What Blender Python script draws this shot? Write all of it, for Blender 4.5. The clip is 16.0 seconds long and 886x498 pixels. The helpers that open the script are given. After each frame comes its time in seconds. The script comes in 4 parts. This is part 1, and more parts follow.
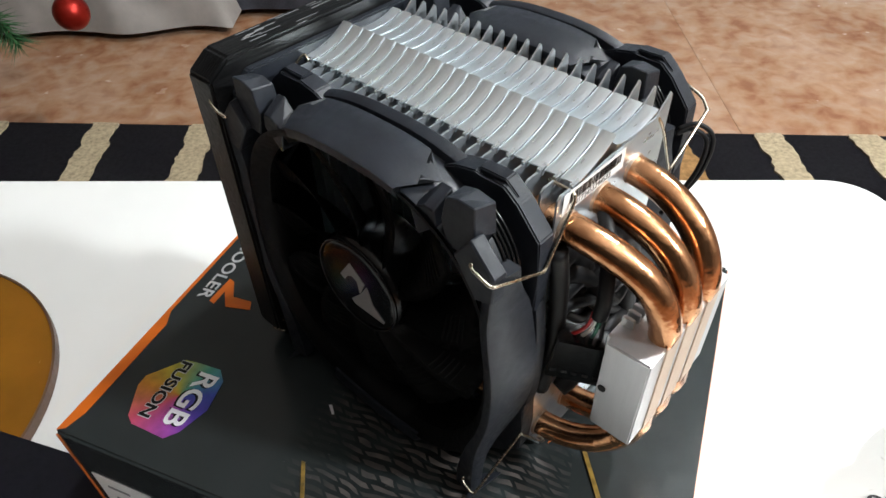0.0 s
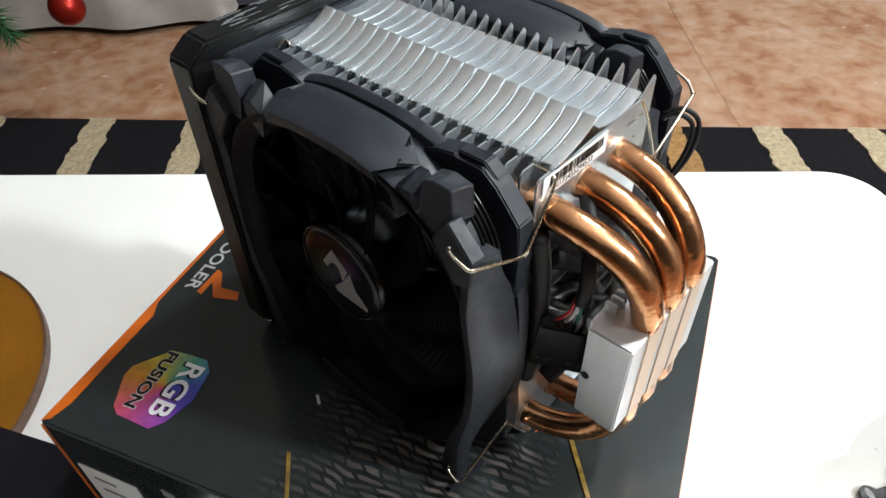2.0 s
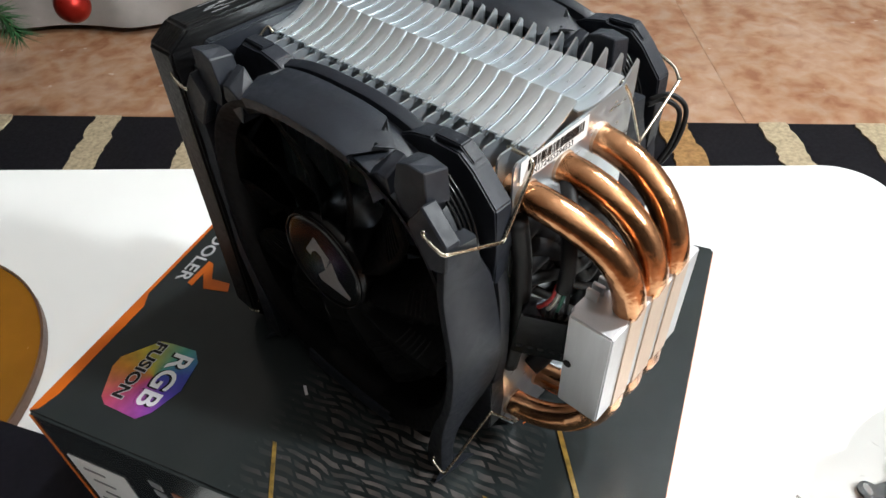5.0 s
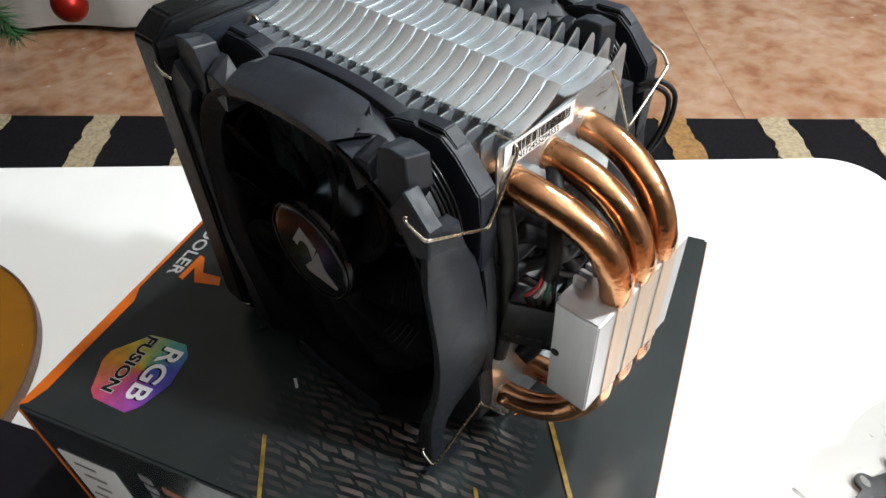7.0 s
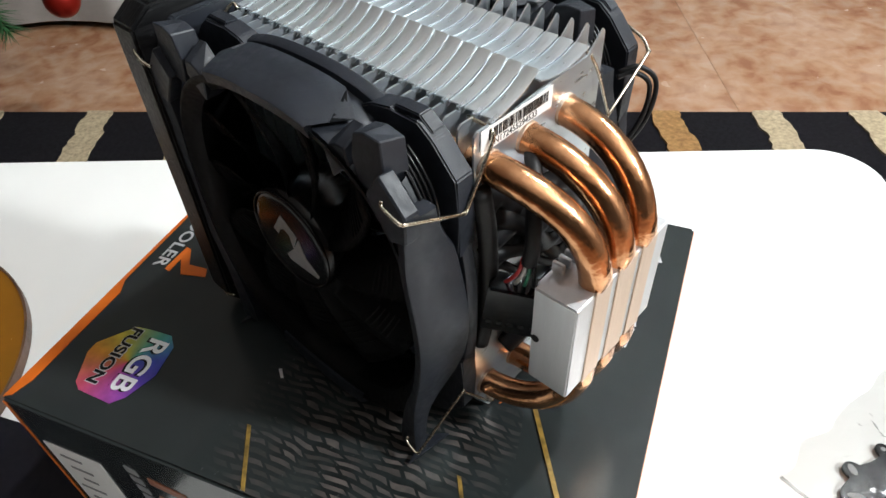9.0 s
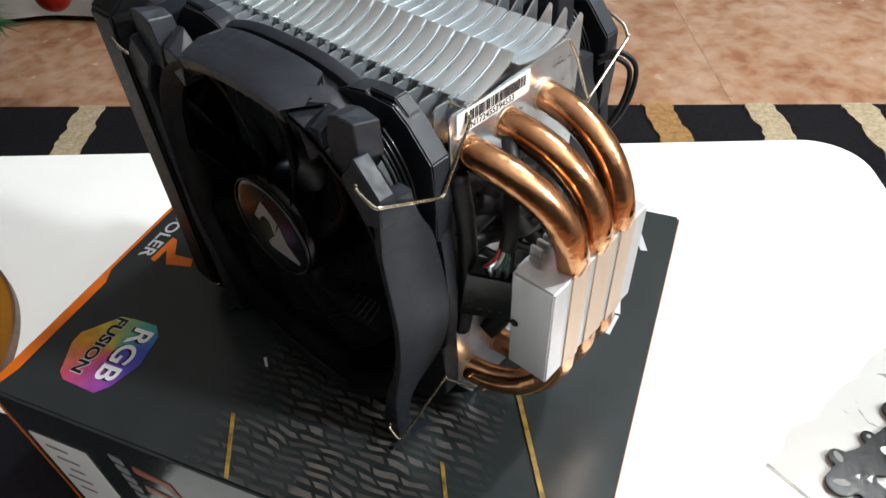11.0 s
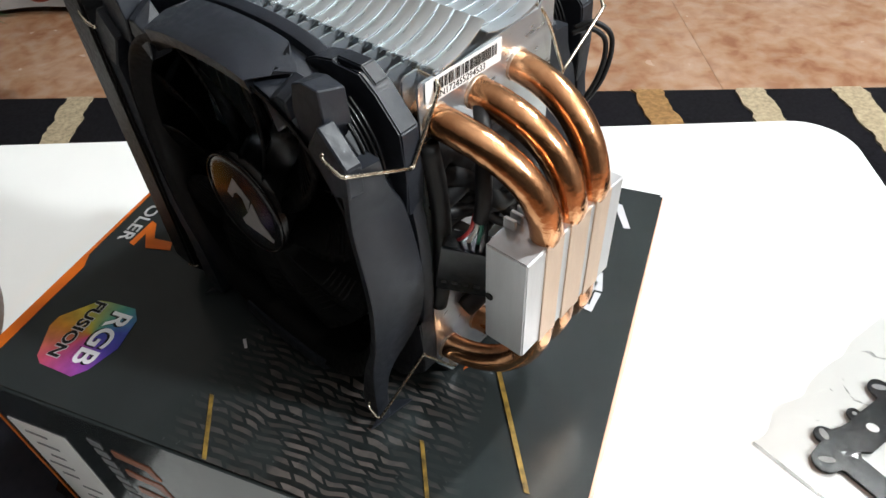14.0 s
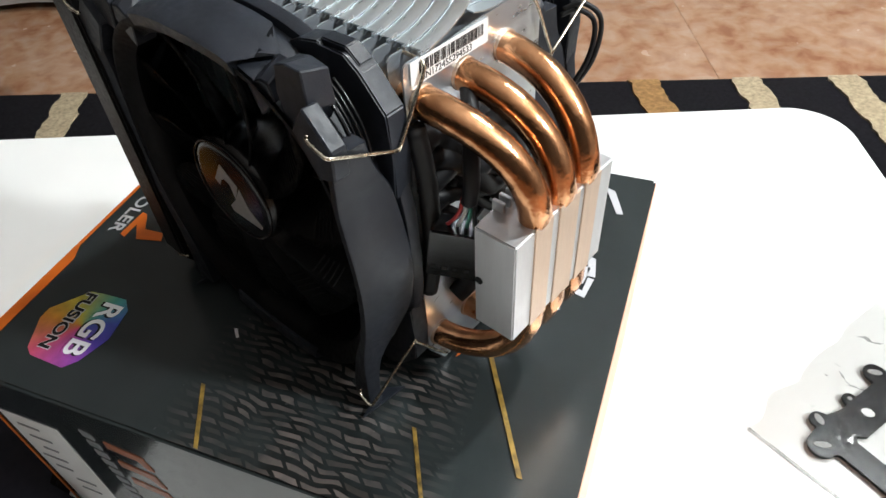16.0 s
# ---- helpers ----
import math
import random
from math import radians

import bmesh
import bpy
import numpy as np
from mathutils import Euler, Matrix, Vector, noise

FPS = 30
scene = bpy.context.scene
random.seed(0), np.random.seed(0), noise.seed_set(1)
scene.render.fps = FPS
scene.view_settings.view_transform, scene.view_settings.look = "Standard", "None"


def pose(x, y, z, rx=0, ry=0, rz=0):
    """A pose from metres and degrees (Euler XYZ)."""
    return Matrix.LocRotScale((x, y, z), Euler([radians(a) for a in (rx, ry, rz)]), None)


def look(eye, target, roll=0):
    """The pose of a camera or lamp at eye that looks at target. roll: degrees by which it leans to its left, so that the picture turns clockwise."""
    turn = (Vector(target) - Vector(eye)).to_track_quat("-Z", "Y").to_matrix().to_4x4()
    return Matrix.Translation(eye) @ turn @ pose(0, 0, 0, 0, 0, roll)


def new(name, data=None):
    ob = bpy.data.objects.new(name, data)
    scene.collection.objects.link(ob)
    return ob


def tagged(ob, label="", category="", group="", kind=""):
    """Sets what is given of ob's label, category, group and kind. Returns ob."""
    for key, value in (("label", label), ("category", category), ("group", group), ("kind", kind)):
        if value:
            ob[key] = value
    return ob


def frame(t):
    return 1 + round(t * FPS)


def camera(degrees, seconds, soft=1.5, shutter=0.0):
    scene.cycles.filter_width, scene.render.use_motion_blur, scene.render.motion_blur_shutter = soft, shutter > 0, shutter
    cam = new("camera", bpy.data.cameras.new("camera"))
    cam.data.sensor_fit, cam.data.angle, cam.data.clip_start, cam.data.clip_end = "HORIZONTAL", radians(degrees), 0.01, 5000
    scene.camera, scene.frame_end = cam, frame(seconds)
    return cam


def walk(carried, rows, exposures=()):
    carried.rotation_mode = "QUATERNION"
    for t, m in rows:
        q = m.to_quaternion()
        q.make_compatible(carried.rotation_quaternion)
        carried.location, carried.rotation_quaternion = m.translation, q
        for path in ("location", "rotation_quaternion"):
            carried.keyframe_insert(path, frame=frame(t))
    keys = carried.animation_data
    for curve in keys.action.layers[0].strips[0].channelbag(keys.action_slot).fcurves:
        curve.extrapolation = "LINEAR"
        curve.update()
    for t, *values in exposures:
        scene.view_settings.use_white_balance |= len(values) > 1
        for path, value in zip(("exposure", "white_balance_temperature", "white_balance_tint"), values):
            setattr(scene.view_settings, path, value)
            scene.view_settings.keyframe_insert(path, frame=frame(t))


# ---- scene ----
cam = camera(65.7, 16.0, soft=1.5)
PATH = [
    (0, (0.01915, 0.01168, 0.24828), (-0.00161, 0.74836, -0.42764), -2.381),
    (0.5, (0.02116, 0.01094, 0.24718), (-0.00014, 0.74681, -0.42961), -2.429),
    (1, (0.02250, 0.01069, 0.24624), (0.00104, 0.74567, -0.43151), -2.470),
    (1.5, (0.02357, 0.01099, 0.24539), (0.00205, 0.74488, -0.43353), -2.497),
    (2, (0.02503, 0.01107, 0.24414), (0.00298, 0.74425, -0.43553), -2.605),
    (2.5, (0.02656, 0.01110, 0.24353), (0.00287, 0.74369, -0.43672), -2.535),
    (3, (0.02855, 0.01121, 0.24306), (0.00297, 0.74293, -0.43806), -2.470),
    (3.5, (0.02986, 0.01105, 0.24269), (0.00273, 0.74342, -0.43767), -2.467),
    (4, (0.03128, 0.01069, 0.24175), (0.00127, 0.74295, -0.43861), -2.723),
    (6.5, (0.03681, 0.00980, 0.23620), (-0.00053, 0.74147, -0.44443), -3.680),
    (7, (0.03815, 0.00942, 0.23541), (0.00089, 0.74079, -0.44555), -3.707),
    (7.5, (0.03906, 0.00925, 0.23521), (0.00215, 0.73924, -0.44725), -3.742),
    (8, (0.04046, 0.00870, 0.23444), (0.00359, 0.73831, -0.44844), -3.800),
    (8.5, (0.04189, 0.00830, 0.23381), (0.00648, 0.73688, -0.45024), -3.809),
    (9, (0.04353, 0.00777, 0.23276), (0.00927, 0.73536, -0.45240), -3.840),
    (11.5, (0.04982, 0.00515, 0.22958), (0.02120, 0.72677, -0.46213), -3.853),
    (12, (0.05092, 0.00502, 0.22843), (0.02323, 0.72506, -0.46494), -3.905),
    (12.5, (0.05216, 0.00481, 0.22727), (0.02554, 0.72310, -0.46796), -3.973),
    (13, (0.05325, 0.00411, 0.22620), (0.02820, 0.72116, -0.47036), -4.054),
    (13.5, (0.05451, 0.00369, 0.22528), (0.02995, 0.71945, -0.47264), -4.096),
    (14, (0.05503, 0.00350, 0.22435), (0.03122, 0.71780, -0.47507), -4.159),
    (14.5, (0.05574, 0.00332, 0.22363), (0.03194, 0.71560, -0.47786), -4.295),
    (15, (0.05631, 0.00291, 0.22285), (0.03333, 0.71376, -0.48012), -4.403),
    (15.5, (0.05687, 0.00259, 0.22224), (0.03421, 0.71233, -0.48186), -4.466),
    (16, (0.05775, 0.00239, 0.22087), (0.03542, 0.71098, -0.48439), -4.645),
]
walk(cam, [(t, look(eye, target, roll)) for t, eye, target, roll in PATH])

# ---- light: two pendant lamps on the right, one low and one high over the table, and the room's own bounce ----
world = bpy.data.worlds.new("world")
scene.world = world
world.use_nodes = True
world.node_tree.nodes["Background"].inputs["Color"].default_value = (1.0, 0.95, 0.88, 1)
world.node_tree.nodes["Background"].inputs["Strength"].default_value = 0.02
scene.view_settings.exposure = 0.0
LAMP = (1.5, -0.35, 1.24)
lamp_data = bpy.data.lights.new("pendant_lamp_light", "POINT")
lamp_data.shadow_soft_size, lamp_data.energy = 0.085, 160.0
lamp_data.color = (0.91, 0.97, 0.99)
lamp_light = new("pendant_lamp_light", lamp_data)
lamp_light.location = LAMP
SPOT = (1.1, 0.85, 1.75)
spot_data = bpy.data.lights.new("dome_lamp_light", "POINT")
spot_data.shadow_soft_size, spot_data.energy, spot_data.color = 0.06, 118.0, (0.92, 0.97, 0.99)
spot_light = new("dome_lamp_light", spot_data)
spot_light.location = SPOT

# ---- materials ----
MM = 0.001


def mat(name, colour, rough=0.5, metal=0.0, spread=0.0, scale=40.0, bump=0.0, bump_scale=400.0, coat=0.0, island=0.0, tint=None, stretch=(1, 1, 1), spec=0.5):
    """Principled surface with two scales of variation and fine relief."""
    m = bpy.data.materials.new(name)
    m.use_nodes = True
    nt = m.node_tree
    b = nt.nodes["Principled BSDF"]
    b.inputs["Roughness"].default_value, b.inputs["Metallic"].default_value = rough, metal
    b.inputs["Coat Weight"].default_value = coat
    b.inputs["Specular IOR Level"].default_value = spec
    b.inputs["Base Color"].default_value = (*colour, 1)
    tc = nt.nodes.new("ShaderNodeTexCoord")
    mp = nt.nodes.new("ShaderNodeMapping")
    mp.inputs["Scale"].default_value = stretch
    nt.links.new(tc.outputs["Object"], mp.inputs["Vector"])
    if spread > 0:
        n1 = nt.nodes.new("ShaderNodeTexNoise")
        n1.inputs["Scale"].default_value, n1.inputs["Detail"].default_value = scale, 8
        nt.links.new(mp.outputs["Vector"], n1.inputs["Vector"])
        ramp = nt.nodes.new("ShaderNodeValToRGB")
        lo, hi = [max(0, c * (1 - spread)) for c in colour], [min(1, c * (1 + spread)) for c in (tint or colour)]
        ramp.color_ramp.elements[0].position, ramp.color_ramp.elements[1].position = 0.3, 0.7
        ramp.color_ramp.elements[0].color, ramp.color_ramp.elements[1].color = (*lo, 1), (*hi, 1)
        nt.links.new(n1.outputs["Fac"], ramp.inputs["Fac"])
        nt.links.new(ramp.outputs["Color"], b.inputs["Base Color"])
        n3 = nt.nodes.new("ShaderNodeTexNoise")
        n3.inputs["Scale"].default_value, n3.inputs["Detail"].default_value = scale * 6, 6
        nt.links.new(mp.outputs["Vector"], n3.inputs["Vector"])
        mr = nt.nodes.new("ShaderNodeMapRange")
        mr.inputs["From Min"].default_value, mr.inputs["From Max"].default_value = 0.3, 0.7
        mr.inputs["To Min"].default_value, mr.inputs["To Max"].default_value = rough * 0.8, min(1, rough * 1.25)
        nt.links.new(n3.outputs["Fac"], mr.inputs["Value"])
        nt.links.new(mr.outputs["Result"], b.inputs["Roughness"])
    if bump > 0:
        n2 = nt.nodes.new("ShaderNodeTexNoise")
        n2.inputs["Scale"].default_value, n2.inputs["Detail"].default_value = bump_scale, 4
        nt.links.new(mp.outputs["Vector"], n2.inputs["Vector"])
        bp = nt.nodes.new("ShaderNodeBump")
        bp.inputs["Strength"].default_value, bp.inputs["Distance"].default_value = bump, 0.0005
        nt.links.new(n2.outputs["Fac"], bp.inputs["Height"])
        nt.links.new(bp.outputs["Normal"], b.inputs["Normal"])
    return m


black_plastic = mat("matt_black_plastic", (0.0125, 0.0147, 0.0202), 0.42, spread=0.25, scale=60, bump=0.2, bump_scale=2500, spec=0.36)
# near-black plastic for the fan's inside, its shade put into the colour
shaded_black_plastic = mat("shaded_black_fan_plastic", (0.003, 0.003, 0.0032), 0.5, spread=0.2, scale=80, bump=0.1, bump_scale=1800, spec=0.12)
gloss_black = mat("gloss_black", (0.003, 0.003, 0.0035), 0.2, spread=0.2, scale=60, spec=0.3)
cover_black = mat("brushed_black_cover", (0.0045, 0.0045, 0.005), 0.4, spread=0.5, scale=120, bump=0.5, bump_scale=900, stretch=(1, 0.06, 1), spec=0.25)
alu = mat("fin_aluminium", (0.78, 0.84, 0.95), 0.32, 0.9, spread=0.2, scale=60, bump=0.12, bump_scale=220, stretch=(1, 0.25, 1))
alu_block = mat("brushed_aluminium", (0.64, 0.64, 0.65), 0.4, 1.0, spread=0.03, scale=500, bump=0.12, bump_scale=2500, stretch=(1, 1, 0.08))
copper = mat("polished_copper", (0.52, 0.235, 0.105), 0.18, 1.0, spread=0.28, scale=90, bump=0.35, bump_scale=420, tint=(0.68, 0.36, 0.19))
copper_ground = mat("ground_copper", (0.7, 0.55, 0.43), 0.44, 1.0, spread=0.03, scale=600, bump=0.1, bump_scale=2500, stretch=(1, 1, 0.08))
steel = mat("spring_steel", (0.62, 0.57, 0.47), 0.24, 1.0, spread=0.1, scale=300)
card_black = mat("laminated_black_card", (0.021, 0.0255, 0.0262), 0.2, spread=0.12, scale=25, bump=0.03, bump_scale=500, spec=0.4)
orange_print = mat("orange_print", (0.6, 0.125, 0.006), 0.4, spread=0.12, scale=60)
gold_print = mat("gold_print", (0.2, 0.125, 0.025), 0.35, spread=0.7, scale=300)
white_print = mat("white_print", (0.5, 0.5, 0.52), 0.4, spread=0.05)
# orange card with strong lamp light painted in as a paler colour
orange_side = mat("glare_paled_orange_card", (0.82, 0.42, 0.28), 0.45, spread=0.1, scale=60)
paper_white = mat("white_paper", (0.8, 0.79, 0.78), 0.55, spread=0.03, scale=60)
grey_print = mat("grey_print", (0.2, 0.2, 0.21), 0.5, spread=0.1)
ink_black = mat("black_ink", (0.006, 0.006, 0.006), 0.5, spec=0.2)
badge_white = mat("bright_white_print", (0.8, 0.8, 0.82), 0.4, spread=0.05)
# orange print dulled in colour to stand for the card's veiling reflection
veiled_orange = mat("sheen_veiled_orange_print", (0.3, 0.1, 0.05), 0.4, spread=0.3, scale=200)
silver_print = mat("silver_print", (0.24, 0.235, 0.23), 0.4, spread=0.1, scale=60)
table_white = mat("white_lacquer_tabletop", (0.8, 0.8, 0.78), 0.16, spread=0.02, scale=12, bump=0.02, bump_scale=60)
rug_black = mat("black_rug_pile", (0.006, 0.0055, 0.007), 0.95, spread=0.5, scale=150, bump=0.8, bump_scale=500, spec=0.1)
rug_beige = mat("beige_rug_pile", (0.36, 0.29, 0.19), 0.95, spread=0.3, scale=150, bump=0.8, bump_scale=500, spec=0.1)
rug_tan = mat("tan_rug_pile", (0.27, 0.15, 0.06), 0.95, spread=0.3, scale=150, bump=0.8, bump_scale=500, spec=0.1)
# unseen walls: their tones are chosen to shape bounce and reflections
dark_wall = mat("dark_brown_unseen_wall", (0.035, 0.031, 0.028), 0.8, spread=0.1, scale=4, bump=0.1, bump_scale=90)
wall_paint = mat("taupe_unseen_wall", (0.2, 0.18, 0.165), 0.8, spread=0.03, scale=4, bump=0.1, bump_scale=90)
grey_wall = mat("blue_grey_unseen_wall", (0.2, 0.235, 0.25), 0.8, spread=0.03, scale=4, bump=0.1, bump_scale=90)
ceiling_paint = mat("white_ceiling_paint", (0.8, 0.79, 0.77), 0.85, spread=0.02, scale=4)
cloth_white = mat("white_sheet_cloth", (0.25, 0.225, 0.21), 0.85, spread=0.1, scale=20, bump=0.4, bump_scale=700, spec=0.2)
cloth_dark = mat("dark_blue_cloth", (0.02, 0.02, 0.028), 0.9, spread=0.3, scale=40, bump=0.4, bump_scale=600)
ball_red = mat("satin_red_bauble", (0.3, 0.014, 0.008), 0.34, 0.7, spread=0.1, scale=30)
needle_green = mat("green_fir_needles", (0.03, 0.11, 0.035), 0.6, spread=0.4, scale=100)
branch_brown = mat("brown_twig", (0.1, 0.06, 0.03), 0.8, spread=0.3, scale=100)
amber = mat("amber_lacquer", (0.25, 0.1, 0.008), 0.22, 0.2, spread=0.35, scale=9, bump=0.05, bump_scale=200)
amber_rim = mat("brown_rim", (0.1, 0.05, 0.03), 0.4, spread=0.3, scale=80)
navy_card = mat("dark_navy_card", (0.004, 0.004, 0.007), 0.5, spread=0.3, scale=40, spec=0.2)
wire_red, wire_white = mat("red_insulation", (0.55, 0.03, 0.03), 0.4), mat("white_insulation", (0.75, 0.75, 0.72), 0.4)
wire_green, wire_black = mat("green_insulation", (0.02, 0.2, 0.12), 0.4), mat("black_insulation", (0.006, 0.006, 0.007), 0.5, spec=0.3)


def floor_material():
    """Peach and rust mottled polished marble-look tile."""
    m = mat("mottled_peach_floor_tile", (0.5, 0.3, 0.19), 0.22, spread=0.1, scale=3)
    nt = m.node_tree
    b = nt.nodes["Principled BSDF"]
    tc = nt.nodes.new("ShaderNodeTexCoord")
    cols = []
    for sc, d, stops in ((6.5, 7, ((0.32, (0.23, 0.088, 0.033)), (0.5, (0.37, 0.2, 0.112)), (0.68, (0.46, 0.315, 0.23)))),
                         (24, 10, ((0.34, (0.23, 0.09, 0.042)), (0.5, (0.38, 0.215, 0.127)), (0.68, (0.46, 0.33, 0.247))))):
        n = nt.nodes.new("ShaderNodeTexNoise")
        n.inputs["Scale"].default_value, n.inputs["Detail"].default_value, n.inputs["Distortion"].default_value = sc, d, 0.35
        nt.links.new(tc.outputs["Object"], n.inputs["Vector"])
        r = nt.nodes.new("ShaderNodeValToRGB")
        while len(r.color_ramp.elements) < len(stops):
            r.color_ramp.elements.new(0.5)
        for e, (p, c) in zip(r.color_ramp.elements, stops):
            e.position, e.color = p, (*c, 1)
        nt.links.new(n.outputs["Fac"], r.inputs["Fac"])
        cols.append(r)
    mix = nt.nodes.new("ShaderNodeMixRGB")
    mix.inputs["Fac"].default_value = 0.5
    nt.links.new(cols[0].outputs["Color"], mix.inputs["Color1"])
    nt.links.new(cols[1].outputs["Color"], mix.inputs["Color2"])
    nt.links.new(mix.outputs["Color"], b.inputs["Base Color"])
    return m


def print_material():
    """Printed artwork of angular brown plates on black card."""
    m = mat("printed_plate_pattern", (0.03, 0.025, 0.02), 0.22, spread=0.2, scale=60, spec=0.25)
    nt = m.node_tree
    b = nt.nodes["Principled BSDF"]
    tc = nt.nodes.new("ShaderNodeTexCoord")
    wob = nt.nodes.new("ShaderNodeTexNoise")
    wob.inputs["Scale"].default_value, wob.inputs["Detail"].default_value = 55, 1
    nt.links.new(tc.outputs["Object"], wob.inputs["Vector"])
    lean = nt.nodes.new("ShaderNodeSeparateXYZ")
    nt.links.new(tc.outputs["Object"], lean.inputs["Vector"])

    def sums(op, p, q):
        n = nt.nodes.new("ShaderNodeMath")
        n.operation = op
        for i, v in enumerate((p, q)):
            if isinstance(v, float):
                n.inputs[i].default_value = v
            else:
                nt.links.new(v, n.inputs[i])
        return n.outputs[0]

    drift = sums("MULTIPLY", wob.outputs["Fac"], 0.013)
    skew = nt.nodes.new("ShaderNodeCombineXYZ")
    nt.links.new(sums("ADD", sums("ADD", lean.outputs["X"], sums("MULTIPLY", lean.outputs["Y"], 1.25)), drift), skew.inputs["X"])
    nt.links.new(sums("ADD", lean.outputs["Y"], sums("MULTIPLY", drift, 0.55)), skew.inputs["Y"])
    plates = nt.nodes.new("ShaderNodeTexBrick")
    plates.offset, plates.squash, plates.squash_frequency = 0.37, 0.7, 3
    for key, v in (("Color1", (0.12, 0.1, 0.092, 1)), ("Color2", (0.03, 0.025, 0.022, 1)), ("Mortar", (0.008, 0.009, 0.009, 1))):
        plates.inputs[key].default_value = v
    for key, v in (("Scale", 1.0), ("Brick Width", 0.0115), ("Row Height", 0.0037), ("Mortar Size", 0.00105), ("Mortar Smooth", 0.25), ("Bias", -0.1)):
        plates.inputs[key].default_value = v
    nt.links.new(skew.outputs[0], plates.inputs["Vector"])
    streak = nt.nodes.new("ShaderNodeTexNoise")
    streak.inputs["Scale"].default_value, streak.inputs["Detail"].default_value = 60, 5
    nt.links.new(tc.outputs["Object"], streak.inputs["Vector"])
    r = nt.nodes.new("ShaderNodeValToRGB")
    r.color_ramp.elements[0].position, r.color_ramp.elements[0].color = 0.36, (0.1, 0.1, 0.1, 1)
    r.color_ramp.elements[1].position, r.color_ramp.elements[1].color = 0.6, (1, 1, 1, 1)
    nt.links.new(streak.outputs["Fac"], r.inputs["Fac"])
    c = plates
    mix = nt.nodes.new("ShaderNodeMixRGB")
    mix.inputs["Color1"].default_value = (0.021, 0.0255, 0.0262, 1)
    sep = nt.nodes.new("ShaderNodeSeparateXYZ")
    nt.links.new(tc.outputs["Object"], sep.inputs["Vector"])
    fade = nt.nodes.new("ShaderNodeMapRange")
    fade.inputs["From Min"].default_value, fade.inputs["From Max"].default_value = 0.098, 0.14
    nt.links.new(sep.outputs["X"], fade.inputs["Value"])
    both = nt.nodes.new("ShaderNodeMath")
    both.operation = "MULTIPLY"
    nt.links.new(r.outputs["Color"], both.inputs[0])
    nt.links.new(fade.outputs["Result"], both.inputs[1])
    end = nt.nodes.new("ShaderNodeMapRange")
    end.inputs["From Min"].default_value, end.inputs["From Max"].default_value = 0.214, 0.185
    nt.links.new(sep.outputs["X"], end.inputs["Value"])
    all_three = nt.nodes.new("ShaderNodeMath")
    all_three.operation = "MULTIPLY"
    nt.links.new(both.outputs[0], all_three.inputs[0])
    nt.links.new(end.outputs["Result"], all_three.inputs[1])
    nt.links.new(all_three.outputs[0], mix.inputs["Fac"])
    nt.links.new(c.outputs["Color"], mix.inputs["Color2"])
    nt.links.new(mix.outputs["Color"], b.inputs["Base Color"])
    return m


def rainbow_material():
    """Hue turning round the emblem's middle, as printed."""
    m = bpy.data.materials.new("rainbow_print")
    m.use_nodes = True
    nt = m.node_tree
    b = nt.nodes["Principled BSDF"]
    b.inputs["Roughness"].default_value = 0.35
    tc = nt.nodes.new("ShaderNodeTexCoord")
    g = nt.nodes.new("ShaderNodeTexGradient")
    g.gradient_type = "RADIAL"
    nt.links.new(tc.outputs["Object"], g.inputs["Vector"])
    r = nt.nodes.new("ShaderNodeValToRGB")
    stops = ((0.0, (0.75, 0.3, 0.03)), (0.15, (0.75, 0.1, 0.18)), (0.28, (0.5, 0.09, 0.45)), (0.42, (0.11, 0.06, 0.5)), (0.56, (0.06, 0.1, 0.55)),
             (0.71, (0.08, 0.42, 0.32)), (0.86, (0.6, 0.55, 0.06)), (1.0, (0.75, 0.3, 0.03)))
    while len(r.color_ramp.elements) < len(stops):
        r.color_ramp.elements.new(0.5)
    for e, (p, c) in zip(r.color_ramp.elements, stops):
        e.position, e.color = p, (*c, 1)
    n = nt.nodes.new("ShaderNodeTexNoise")
    n.inputs["Scale"].default_value, n.inputs["Detail"].default_value = 160, 6
    nt.links.new(tc.outputs["Object"], n.inputs["Vector"])
    mul = nt.nodes.new("ShaderNodeMixRGB")
    mul.blend_type, mul.inputs["Fac"].default_value = "MULTIPLY", 0.75
    nt.links.new(g.outputs["Fac"], r.inputs["Fac"])
    nt.links.new(r.outputs["Color"], mul.inputs["Color1"])
    nt.links.new(n.outputs["Fac"], mul.inputs["Color2"])
    nt.links.new(mul.outputs["Color"], b.inputs["Base Color"])
    return m


def bag_material():
    """Thin clear crumpled plastic film."""
    m = bpy.data.materials.new("clear_plastic_film")
    m.use_nodes = True
    nt = m.node_tree
    out, b = nt.nodes["Material Output"], nt.nodes["Principled BSDF"]
    b.inputs["Base Color"].default_value, b.inputs["Roughness"].default_value = (0.03, 0.03, 0.03, 1), 0.09
    clear = nt.nodes.new("ShaderNodeBsdfTransparent")
    clear.inputs["Color"].default_value = (0.845, 0.845, 0.84, 1)
    mix = nt.nodes.new("ShaderNodeMixShader")
    mix.inputs["Fac"].default_value = 0.1
    nt.links.new(clear.outputs[0], mix.inputs[1])
    nt.links.new(b.outputs[0], mix.inputs[2])
    nt.links.new(mix.outputs[0], out.inputs["Surface"])
    return m


floor_tile_mat, print_mat, rainbow, film = floor_material(), print_material(), rainbow_material(), bag_material()


